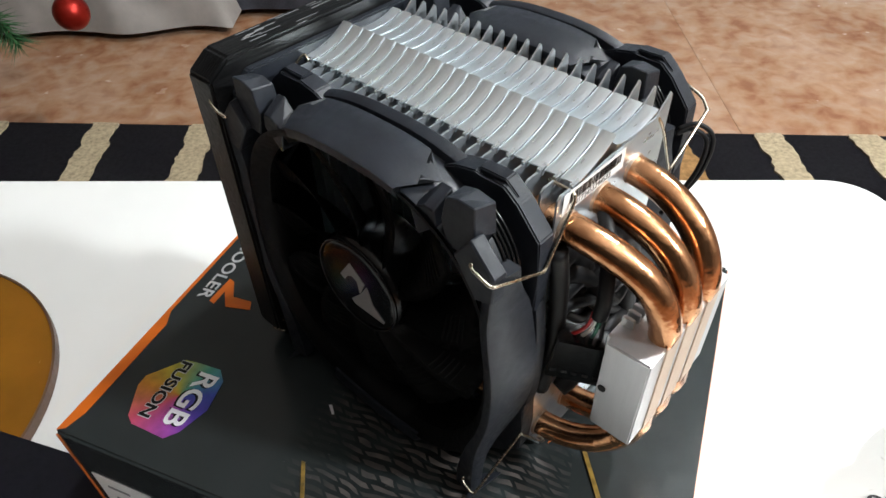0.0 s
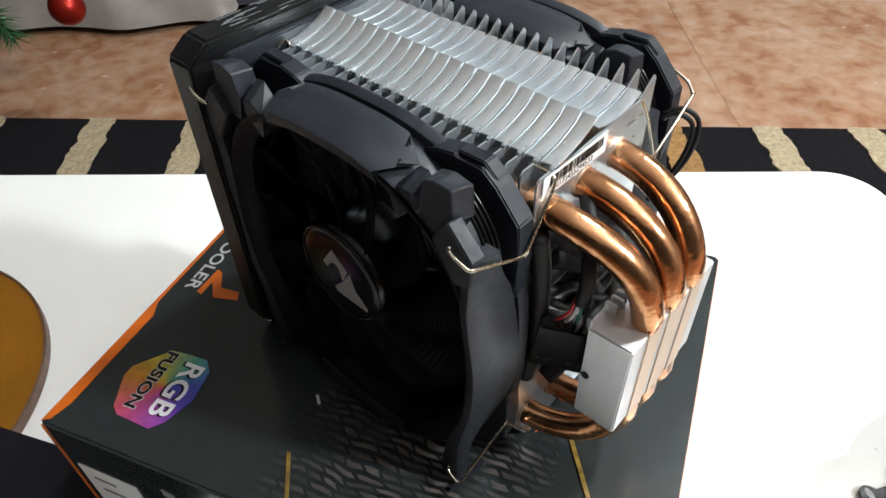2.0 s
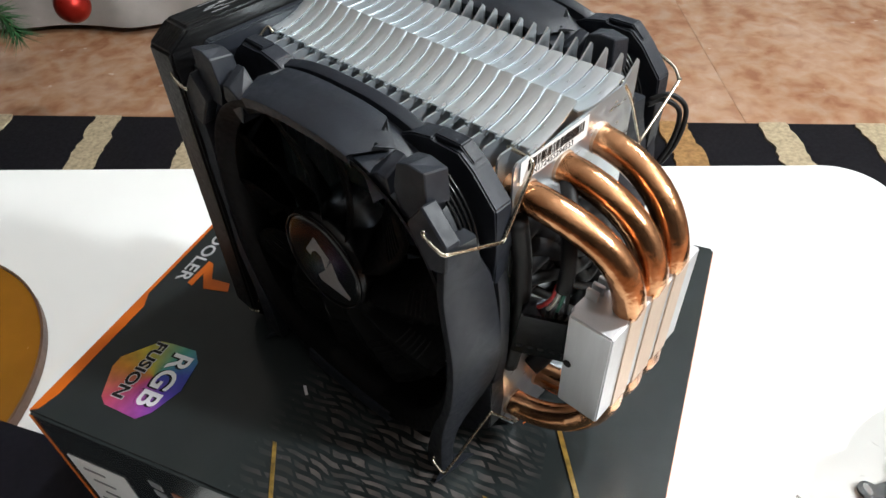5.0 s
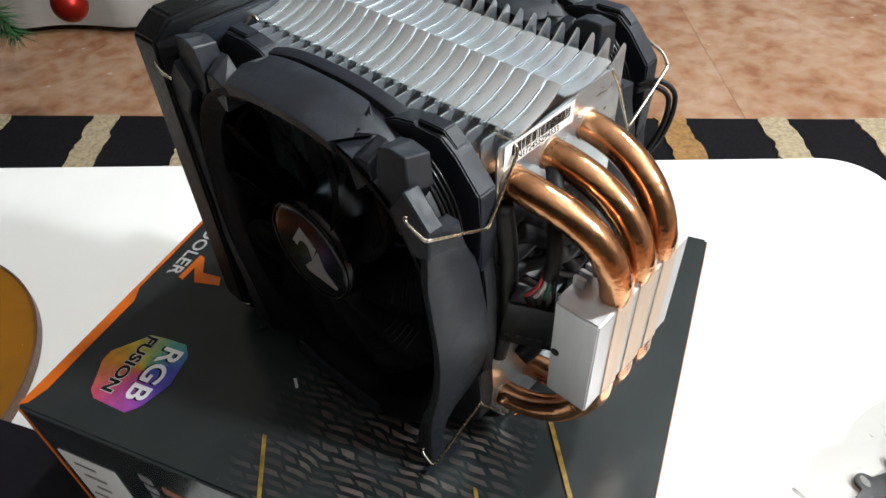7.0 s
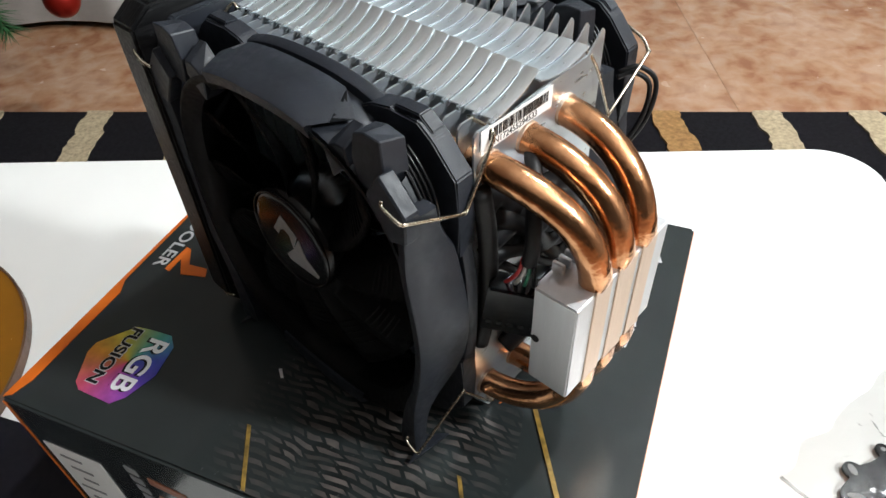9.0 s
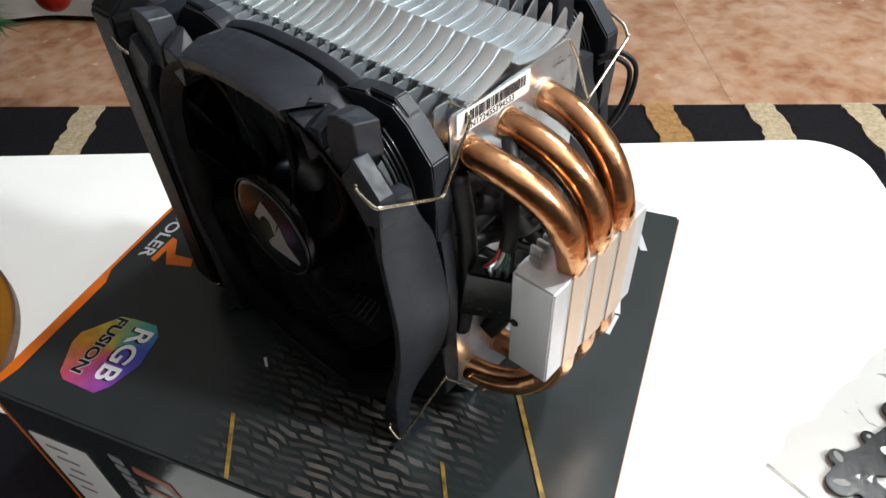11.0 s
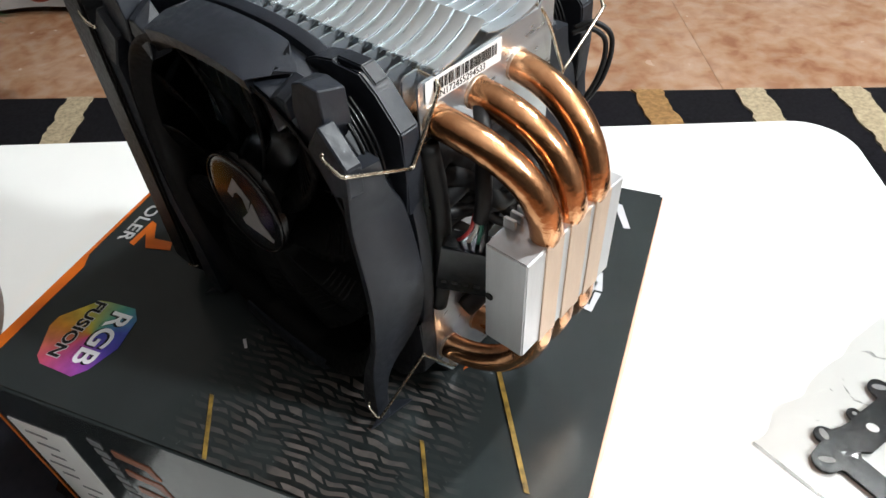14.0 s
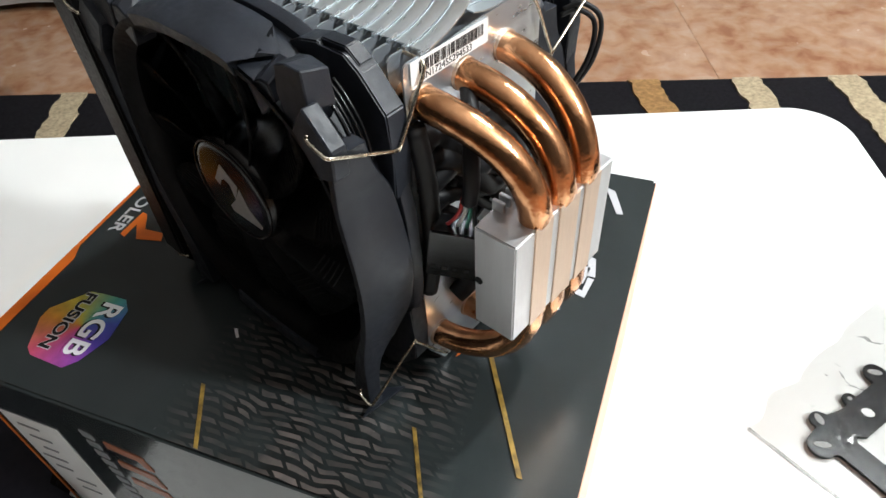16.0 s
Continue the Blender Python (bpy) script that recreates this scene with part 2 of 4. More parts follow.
# ---- mesh helpers ----
def part(name, bm, material, parent=None, label="", smooth=False):
    """Links a bmesh as one mesh object, under a thing or a part."""
    me = bpy.data.meshes.new(name)
    bmesh.ops.recalc_face_normals(bm, faces=bm.faces)
    bm.to_mesh(me)
    bm.free()
    me.materials.append(material)
    if smooth:
        for p in me.polygons:
            p.use_smooth = True
    ob = new(name, me)
    if parent is not None:
        ob.parent = parent
    if label:
        tagged(ob, label)
    return ob


def smooth_by_angle(ob, angle=35):
    """Smooth faces with hard edges kept where they turn sharply."""
    me = ob.data
    bm = bmesh.new()
    bm.from_mesh(me)
    for f in bm.faces:
        f.smooth = True
    for e in bm.edges:
        if len(e.link_faces) == 2 and e.calc_face_angle(0) > radians(angle):
            e.smooth = False
    bm.to_mesh(me)
    bm.free()
    return ob


def prism(points, lo, hi, axis="z", bevel=0.0, bm=None):
    """A polygon drawn out along an axis. Points are (x, y) for z, (x, z) for y, (y, z) for x."""
    bm = bm or bmesh.new()
    put = {"z": lambda p, d: (p[0], p[1], d), "y": lambda p, d: (p[0], d, p[1]), "x": lambda p, d: (d, p[0], p[1])}[axis]
    a = [bm.verts.new(put(p, lo)) for p in points]
    b = [bm.verts.new(put(p, hi)) for p in points]
    n = len(points)
    faces = [bm.faces.new(a), bm.faces.new(b[::-1])]
    for i in range(n):
        faces.append(bm.faces.new((a[i], b[i], b[(i + 1) % n], a[(i + 1) % n])))
    if bevel > 0:
        edges = list({e for f in faces for e in f.edges})
        bmesh.ops.bevel(bm, geom=edges, offset=bevel, segments=2, affect="EDGES", clamp_overlap=True)
    return bm


def block(x0, y0, z0, x1, y1, z1, bevel=0.0, bm=None):
    return prism([(x0, y0), (x1, y0), (x1, y1), (x0, y1)], z0, z1, "z", bevel, bm)


def tube(points, r, seg=10, bm=None, flat=None):
    """A round bar along points."""
    bm = bm or bmesh.new()
    pts = [Vector(p) for p in points]
    rings, up = [], None
    for i, p in enumerate(pts):
        d = (pts[min(i + 1, len(pts) - 1)] - pts[max(i - 1, 0)]).normalized()
        if up is None:
            up = d.orthogonal().normalized()
        up = (up - d * up.dot(d)).normalized()
        side = d.cross(up)
        rad = r[i] if isinstance(r, (list, tuple)) else r
        rings.append([bm.verts.new(p + (up * math.cos(2 * math.pi * k / seg) + side * math.sin(2 * math.pi * k / seg)) * rad) for k in range(seg)])
    for a, b in zip(rings, rings[1:]):
        for k in range(seg):
            bm.faces.new((a[k], a[(k + 1) % seg], b[(k + 1) % seg], b[k]))
    bm.faces.new(rings[0][::-1]), bm.faces.new(rings[-1])
    return bm


def spline(points, n=10):
    """Catmull-Rom points through a few guides."""
    p = [Vector(q) for q in points]
    p = [2 * p[0] - p[1]] + p + [2 * p[-1] - p[-2]]
    out = []
    for i in range(1, len(p) - 2):
        for k in range(n):
            t = k / n
            out.append(0.5 * ((2 * p[i]) + (p[i + 1] - p[i - 1]) * t + (2 * p[i - 1] - 5 * p[i] + 4 * p[i + 1] - p[i + 2]) * t * t + (3 * p[i] - p[i - 1] - 3 * p[i + 1] + p[i + 2]) * t ** 3))
    return out + [p[-2]]


def revolve(profile, cx, cz, sx=1.0, sz=1.0, seg=72, bm=None, closed=True):
    """A profile of (radius, y) turned round an axis along y through (cx, cz)."""
    bm = bm or bmesh.new()
    rings = []
    for k in range(seg):
        a = 2 * math.pi * k / seg
        rings.append([bm.verts.new((cx + r * sx * math.cos(a), y, cz + r * sz * math.sin(a))) for r, y in profile])
    n = len(profile)
    for k in range(seg):
        a, b = rings[k], rings[(k + 1) % seg]
        for i in range(n if closed else n - 1):
            bm.faces.new((a[i], a[(i + 1) % n], b[(i + 1) % n], b[i]))
    return bm


def rounded(x0, y0, x1, y1, r, n=8):
    out = []
    for cx, cy, a0 in ((x1 - r, y0 + r, -90), (x1 - r, y1 - r, 0), (x0 + r, y1 - r, 90), (x0 + r, y0 + r, 180)):
        for k in range(n + 1):
            a = radians(a0 + 90 * k / n)
            out.append((cx + r * math.cos(a), cy + r * math.sin(a)))
    return out


def lettering(name, text, size, material, parent, m, label="", depth=0.0002, align="LEFT", bold=0.0):
    """Raised print in the built-in font, as a mesh."""
    cu = bpy.data.curves.new(name, "FONT")
    cu.body, cu.size, cu.extrude, cu.align_x, cu.offset = text, size, depth, align, bold
    tmp = new(name, cu)
    bpy.context.view_layer.update()
    me = bpy.data.meshes.new_from_object(tmp.evaluated_get(bpy.context.evaluated_depsgraph_get()))
    bpy.data.objects.remove(tmp)
    bpy.data.curves.remove(cu)
    me.materials.clear()
    me.materials.append(material)
    ob = new(name, me)
    ob.parent, ob.matrix_local = parent, m
    if label:
        tagged(ob, label)
    return ob


def thing(name, m, label, category, group="", kind=""):
    e = new(name)
    e.empty_display_size = 0.02
    e.matrix_world = m
    return tagged(e, label, category, group, kind)


# ---- the room ----
FLOOR = -0.47
TABLE = -0.125
X0, X1, Y0, Y1, TOP = -3.0, 2.4, -2.6, 2.9, 2.0


def room():
    t = 0.12
    for name, b in (("wall_north", (X0 - t, Y1, FLOOR, X1 + t, Y1 + t, TOP)), ("wall_south", (X0 - t, Y0 - t, FLOOR, X1 + t, Y0, TOP)),
                    ("wall_west", (X0 - t, Y0, FLOOR, X0, Y1, TOP)), ("wall_east", (X1, Y0, FLOOR, X1 + t, Y1, TOP))):
        # walls behind the camera are dark so the fan's front stays black
        paint, words = {"wall_north": (grey_wall, "unseen blue-grey room wall, toned for the box's reflection"), "wall_east": (wall_paint, "unseen taupe room wall, toned down for less bounce")}.get(name, (dark_wall, "unseen dark brown room wall, darkened to cut reflections"))
        tagged(part(name, block(*b), paint), words, "wall", kind="structure")
    tagged(part("ceiling", block(X0 - t, Y0 - t, TOP, X1 + t, Y1 + t, TOP + t), ceiling_paint), "plain white painted room ceiling", "ceiling", kind="structure")
    fl = tagged(part("floor", block(X0 - t, Y0 - t, FLOOR - 0.06, X1 + t, Y1 + t, FLOOR - 0.006), grey_print), "floor of polished peach marble-look tiles", "floor", kind="structure")
    s, gap = 0.9, 0.0003
    shared = None
    i0, j0 = -0.35, -0.85
    for i in range(-5, 6):
        for j in range(-5, 7):
            x, y = i0 + i * s, j0 + j * s
            if x + s < X0 or x > X1 or y + s < Y0 or y > Y1:
                continue
            if shared is None:
                ob = part("tile", block(gap, gap, -0.006, s - gap, s - gap, 0, 0.0003), floor_tile_mat, fl)
                shared = ob.data
            else:
                ob = new("tile", shared)
                ob.parent = fl
            ob.matrix_world = pose(x, y, FLOOR, 0, 0, 0)


room()


def round_lamp():
    e = thing("pendant_lamp", pose(*LAMP), "round white pendant lamp, switched on", "lamp")
    o = part("ceiling_rose", revolve([(0.0001, TOP - LAMP[2] - 0.03), (0.05, TOP - LAMP[2] - 0.03), (0.045, TOP - LAMP[2] - 0.002), (0.0001, TOP - LAMP[2] - 0.002)], 0, 0, closed=False), ceiling_paint, e)
    o.matrix_local = pose(0, 0, 0, 90, 0, 0)
    part("cord", tube([(0, 0, 0.14), (0, 0, TOP - LAMP[2] - 0.02)], 0.003, 8), ceiling_paint, e)
    ring = part("shade_ring", revolve([(0.15, 0.135), (0.16, 0.13), (0.16, 0.14), (0.15, 0.142)], 0, 0), ceiling_paint, e)
    ring.matrix_local = pose(0, 0, 0, 90, 0, 0)


round_lamp()


def dome_lamp():
    e = thing("pendant_lamp", pose(*SPOT), "unseen pendant lamp, switched on, its white dome added to shade the ceiling", "lamp")
    part("cord", tube([(0, 0, 0.096), (0, 0, TOP - SPOT[2])], 0.003, 8), ceiling_paint, e)
    # unseen dome, added to keep this lamp's light off the ceiling
    o = part("shade", revolve([(0.004, 0.1), (0.04, 0.098), (0.11, 0.07), (0.17, 0.0), (0.167, 0.0), (0.108, 0.066), (0.04, 0.094), (0.004, 0.096)], 0, 0), ceiling_paint, e)
    o.matrix_local = pose(0, 0, 0, 90, 0, 0)


dome_lamp()


def rug():
    w = 0.006
    m = pose(0, 1.118, FLOOR, 0, 0, -4.4)
    r = tagged(part("rug", block(-1.5, -1.2, 0, 1.5, 0, 0.012, 0.003), rug_black), "black rug with jagged beige stripes", "rug")
    r.matrix_world = m
    rnd = random.Random(5)
    for k, (x, tan) in enumerate(((-0.89, 0), (-0.667, 0), (-0.468, 0), (-0.275, 1), (-0.08, 0), (0.12, 1), (0.245, 0), (0.405, 1), (0.582, 0), (0.752, 0), (0.94, 1))):
        left, right = [], []
        for s in range(61):
            y = -0.004 - s * 0.0115
            lean = 0.14 * s * 0.0115 + 0.004 * math.sin(s * 0.11 + k)
            left.append((x - 0.026 + lean + rnd.uniform(-w, w) * 0.5 + 0.0022 * math.sin(s * 0.9 + k), y))
            right.append((x + 0.026 + lean + rnd.uniform(-w, w) * 0.5 + 0.0022 * math.sin(s * 0.8 + 2 * k), y))
        bm = bmesh.new()
        lv, rv = [bm.verts.new((*p, 0.0155)) for p in left], [bm.verts.new((*p, 0.0155)) for p in right]
        lb, rb = [bm.verts.new((*p, 0.009)) for p in left], [bm.verts.new((*p, 0.009)) for p in right]
        for i in range(60):
            bm.faces.new((lv[i], lv[i + 1], rv[i + 1], rv[i]))
            bm.faces.new((lb[i], lb[i + 1], lv[i + 1], lv[i]))
            bm.faces.new((rv[i], rv[i + 1], rb[i + 1], rb[i]))
        part("stripe", bm, rug_tan if tan else rug_beige, r, "tan brown stripe" if tan else "beige stripe")


rug()


def table():
    e = thing("coffee_table", pose(0, 0, TABLE, 0, 0, -2.2), "low white lacquered coffee table with rounded corners", "table")
    x0, x1, y0, y1 = -0.75, 0.366, -0.16, 0.5095
    top = part("tabletop", prism(rounded(x0, y0, x1, y1, 0.045, 10), -0.028, 0.0, "z", 0.003), table_white, e)
    smooth_by_angle(top, 40)
    part("apron", prism(rounded(x0 + 0.05, y0 + 0.05, x1 - 0.05, y1 - 0.05, 0.02, 4), -0.07, -0.028, "z"), table_white, e)
    h = FLOOR - TABLE
    for x, y in ((x0 + 0.06, y0 + 0.06), (x1 - 0.1, y0 + 0.06), (x0 + 0.06, y1 - 0.1), (x1 - 0.1, y1 - 0.1)):
        part("leg", block(x, y, h + 0.0125, x + 0.04, y + 0.04, -0.028, 0.003), table_white, e)


table()


# ---- the carton under the cooler ----
BOX_W, BOX_D, BOX_H = 0.2545, 0.2015, 0.1245


def carton():
    e = thing("product_box", pose(-0.154, 0.174, TABLE, 0, 0, -22.2), "glossy black cardboard box with orange edges, lying on the table", "box")
    w, d, h = BOX_W, BOX_D, BOX_H
    part("body", block(0, 0, 0, w, d, h, 0.0012), card_black, e)
    t = h + 0.0002

    def flat(name, pts, material, label="", z=t, thick=0.0002):
        return part(name, prism(pts, z, z + thick, "z"), material, e, label)

    # orange edge along the top's left side, stepping narrower past the notch
    flat("orange_edge", [(0.0008, 0.001), (0.004, 0.003), (0.0065, 0.012), (0.0065, 0.066), (0.0028, 0.074), (0.0024, d - 0.001), (0.0008, d - 0.001)], orange_print, "orange printed edge")
    part("orange_side", block(-0.0004, 0.0015, 0.001, 0.0, d - 0.0015, h - 0.0012), orange_print, e, "orange side face")
    # right side takes the paler orange, its glare put into the colour
    part("orange_side", block(w, 0.0015, 0.001, w + 0.0004, d - 0.0015, h - 0.0016), orange_side, e, "orange side face, glare put into its pale colour")
    part("orange_edge", block(0.0008, -0.0004, 0.001, 0.0022, 0.0, h - 0.0015), orange_print, e, "thin orange edge line")
    # plate artwork in the middle of the top
    flat("artwork", [(0.094, 0.001), (0.252 - 0.035, 0.001), (0.205, 0.085), (0.175, 0.12), (0.12, 0.12), (0.1, 0.08)], print_mat, "printed angular brown plate pattern", thick=0.0001)
    # gold light streaks
    for x0, y0, x1, y1, wd in ((0.121, 0.0015, 0.1074, 0.026, 0.0009), (0.2075, 0.007, 0.193, 0.035, 0.0008), (0.2345, 0.0285, 0.2072, 0.0785, 0.001)):
        flat("gold_streak", [(x0 - wd, y0), (x0 + wd, y0), (x1 + wd, y1), (x1 - wd, y1)], gold_print, "gold printed light streak", z=t + 0.0003)
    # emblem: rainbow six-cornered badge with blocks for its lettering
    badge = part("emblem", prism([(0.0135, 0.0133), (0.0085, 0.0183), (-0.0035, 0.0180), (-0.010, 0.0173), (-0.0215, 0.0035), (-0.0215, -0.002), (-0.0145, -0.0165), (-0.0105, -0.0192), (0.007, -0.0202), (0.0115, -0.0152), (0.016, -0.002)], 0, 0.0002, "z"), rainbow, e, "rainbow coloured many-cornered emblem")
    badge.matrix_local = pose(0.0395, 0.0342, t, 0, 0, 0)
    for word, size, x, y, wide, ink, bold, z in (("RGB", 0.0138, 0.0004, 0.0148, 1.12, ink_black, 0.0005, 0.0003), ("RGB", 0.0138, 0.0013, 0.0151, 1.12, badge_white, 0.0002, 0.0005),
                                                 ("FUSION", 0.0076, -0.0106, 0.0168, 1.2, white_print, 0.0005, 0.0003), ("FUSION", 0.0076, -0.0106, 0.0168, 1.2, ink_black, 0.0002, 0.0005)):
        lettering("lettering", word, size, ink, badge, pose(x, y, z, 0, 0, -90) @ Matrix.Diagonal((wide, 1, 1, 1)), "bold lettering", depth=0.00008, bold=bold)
    # wording along the left edge, read from the back to the front
    lettering("lettering", "CPU COOLER", 0.0094, white_print, e, pose(0.0086, 0.0872, t, 0, 0, -90) @ Matrix.Diagonal((1.2, 1, 1, 1)), "white lettering", align="RIGHT", bold=0.00008)
    flat("mark", [(0.0165, 0.0868), (0.0172, 0.1035), (0.0205, 0.1025), (0.0265, 0.0932), (0.037, 0.0936), (0.0395, 0.0886), (0.0265, 0.0862), (0.0200, 0.0950), (0.0198, 0.0858)], orange_print, "orange angular mark")
    flat("mark", [(0.1965, 0.0695), (0.1968, 0.0715), (0.2005, 0.0768), (0.2068, 0.0788), (0.2042, 0.0758), (0.2012, 0.0748)], orange_print, "small orange mark")
    # white wording that mostly hides behind the cooler's base
    for pts in ([(0.232, 0.1885), (0.237, 0.1865), (0.2435, 0.171), (0.2405, 0.1705)], [(0.234, 0.1395), (0.2375, 0.1385), (0.2395, 0.1275), (0.236, 0.1275)],
                [(0.2365, 0.1265), (0.2392, 0.1262), (0.2375, 0.1148), (0.2315, 0.1165), (0.2322, 0.1192), (0.2358, 0.1185)], [(0.2335, 0.133), (0.2365, 0.1325), (0.2352, 0.1225), (0.2325, 0.1235)]):
        flat("word_bar", pts, white_print, "white bar of wording")
    flat("word_bar", [(0.1038, 0.0535), (0.1050, 0.0541), (0.1082, 0.0503), (0.1072, 0.0497)], white_print, "white bar of wording", z=t + 0.0003)
    # front face: sticker and printed marks
    part("sticker", block(0.0072, -0.0004, h - 0.115, 0.0398, 0, h - 0.029), paper_white, e, "white product sticker")
    rnd = random.Random(3)
    for k in range(7):
        z = h - 0.036 - k * 0.0095
        x = 0.011 + rnd.uniform(0, 0.010)
        part("text_bar", block(x, -0.0007, z - 0.0016, x + rnd.uniform(0.008, 0.016), -0.0004, z), grey_print, e)
    # these marks carry the front face's sheen in their dulled orange
    for k in range(3):
        z = h - 0.022 - k * 0.0155
        part("mark", prism([(0.0685, z), (0.0865, z - 0.003), (0.0885, z - 0.0135), (0.0855, z - 0.0135), (0.0825, z - 0.0075), (0.0680, z - 0.0055)], -0.0004, 0.0, "y"), veiled_orange, e, "orange printed mark, veiling sheen put into its colour")
    for k in range(9):
        z = h - 0.0185 - k * 0.0078
        part("word_bar", prism([(0.0575, z), (0.0632, z - 0.0015), (0.0632, z - 0.0062), (0.0575, z - 0.0047)], -0.0004, 0.0, "y"), grey_print, e)


carton()

# ---- the cooler, lying on its side on the carton: x towards its base, y towards its rear fan ----
COOLER = pose(0.0665, 0.1835, 0.0008, 0, 0.9, -42.1)
cooler = thing("cpu_cooler", COOLER, "twin-fan tower processor cooler with copper heat pipes, lying on its box", "cooler")


def s(points):
    return [tuple(c * MM for c in p) for p in points]


def fins():
    top_front = [(-25.5, 132.4), (-21, 132.9), (-17, 133.8), (-13, 135.1), (-9.5, 136.8), (-6.5, 138.8)]
    top_back = [(-5.2, 134.8), (-1, 133.6), (4, 133.0), (9, 133.0), (14, 133.8), (18.5, 135.4)]
    outline = [(-34.0, 13.5), (-26.2, 0.8), (25.6, 0.8), (26.6, 2), (26.6, 137.0), (25.6, 138.2), (18.6, 132.4), (-5, 132.0), (-24.5, 130.6), (-26.0, 129.8), (-27.0, 131.4), (-27.8, 132.2), (-32.4, 132.2), (-33.6, 131.2), (-34.0, 129)]
    shared = None
    for i in range(21):
        if shared is None:
            bm = prism(s(outline), -0.3 * MM, 0.3 * MM, "x")
            for strip in (top_front, top_back):
                # folded strip: bent at the fin, sagging a little to its free edge
                rows = []
                for x, dz in ((0.3, 0.0), (-0.9, 0.12), (-3.2, 0.02), (-4.4, -0.1), (-4.9, -0.34)):
                    rows.append([bm.verts.new((x * MM, y * MM, (z + dz) * MM)) for y, z in strip])
                low = [[bm.verts.new((v.co.x, v.co.y, v.co.z - 0.45 * MM)) for v in row] for row in rows]
                for a, b, c, d in zip(rows, rows[1:], low, low[1:]):
                    for k in range(len(strip) - 1):
                        bm.faces.new((a[k], a[k + 1], b[k + 1], b[k]))
                        bm.faces.new((c[k], d[k], d[k + 1], c[k + 1]))
                    bm.faces.new((a[0], b[0], d[0], c[0]))
                    bm.faces.new((a[-1], c[-1], d[-1], b[-1]))
                for k in range(len(strip) - 1):
                    bm.faces.new((rows[0][k], low[0][k], low[0][k + 1], rows[0][k + 1]))
                    bm.faces.new((rows[-1][k], rows[-1][k + 1], low[-1][k + 1], low[-1][k]))
            # small lock tabs at the folded strip's front edge
            prism(s([(-26.9, 129.0), (-25.6, 129.0), (-25.6, 132.6), (-26.9, 132.6)]), -0.9 * MM, 0.3 * MM, "x", bm=bm)
            ob = part("fin", bm, alu, cooler)
            smooth_by_angle(ob, 30)
            shared = ob.data
        else:
            ob = new("fin", shared)
            ob.parent = cooler
        ob.matrix_local = pose((1.2 - i * 5.52) * MM, 0, 0, 0, 0, 0)


fins()


def heat_pipes():
    for y_fin, y_base in ((-28.0, -20.4), (-10.5, -8.2), (8.5, 4.0)):
        up = []
        for t in [k / 14 for k in range(15)]:
            a = (1 - t) ** 3, 3 * t * (1 - t) ** 2, 3 * t * t * (1 - t), t ** 3
            x = a[0] * -2 + a[1] * 18.5 + a[2] * 34.2 + a[3] * 35.2
            z = a[0] * 119 + a[1] * 119 + a[2] * 110 + a[3] * 88
            up.append((x, y_fin + (y_base - y_fin) * (3 * t * t - 2 * t ** 3), z))
        down = [(x, y, 138 - z) for x, y, z in up[::-1]]
        pts = up + [(35.2, y_base, 80), (35.2, y_base, 69), (35.2, y_base, 58)] + down
        bm = tube(s([(-110, y_fin, 119)] + pts + [(-110, y_fin, 19)]), 4.9 * MM, 24)
        for v in bm.verts:
            if 46 * MM < v.co.z < 92.5 * MM:
                v.co.x = min(v.co.x, 38.6 * MM)
        part("heat_pipe", bm, copper, cooler, "polished copper heat pipe", smooth=True)
        for zc in (119, 19):
            part("collar", revolve(s([(4.5, -0.4), (5.2, -0.4), (5.1, 0.6), (4.6, 0.9)]), 0, 0, seg=24), copper_ground, cooler).matrix_local = Matrix.Translation((1.8 * MM, y_fin * MM, zc * MM)) @ pose(0, 0, 0, 0, 0, -90)


heat_pipes()


def base():
    b = part("base_block", prism(s([(-34.0, 49.2), (16.0, 49.2), (16.0, 90), (-34.0, 90)]), 23.6 * MM, 38.3 * MM, "x", 0.5 * MM), alu_block, cooler, "brushed aluminium base block")
    for y, half in ((-20.9, 4.3), (-8.0, 5.2), (4.2, 4.3)):
        bm = prism(s([(y - half, 48.6), (y + half, 48.6), (y + half, 90.4), (y - half, 90.4)]), 38.1 * MM, 38.7 * MM, "x", 0.15 * MM)
        part("contact_strip", bm, copper_ground, b, "ground copper contact strip")
    # black disc on the face paints the shade inside a screw hole
    bm = revolve(s([(0.01, -34.3), (1.4, -34.3), (1.4, -33.9), (0.01, -33.9)]), 25.4 * MM, 69 * MM, seg=16, closed=False)
    part("hole_shade_disc", bm, ink_black, b)
    for k in range(9):
        y = -25 + k * 3.2
        part("ridge", block(23.0 * MM, y * MM, 89.5 * MM, 27.0 * MM, (y + 1.4) * MM, 93.4 * MM, 0.2 * MM), alu_block, b)
    part("mount_plate", prism(s([(-29, 52), (12, 52), (12, 87), (-29, 87)]), 21.4 * MM, 23.7 * MM, "x", 0.3 * MM), alu_block, b)


base()


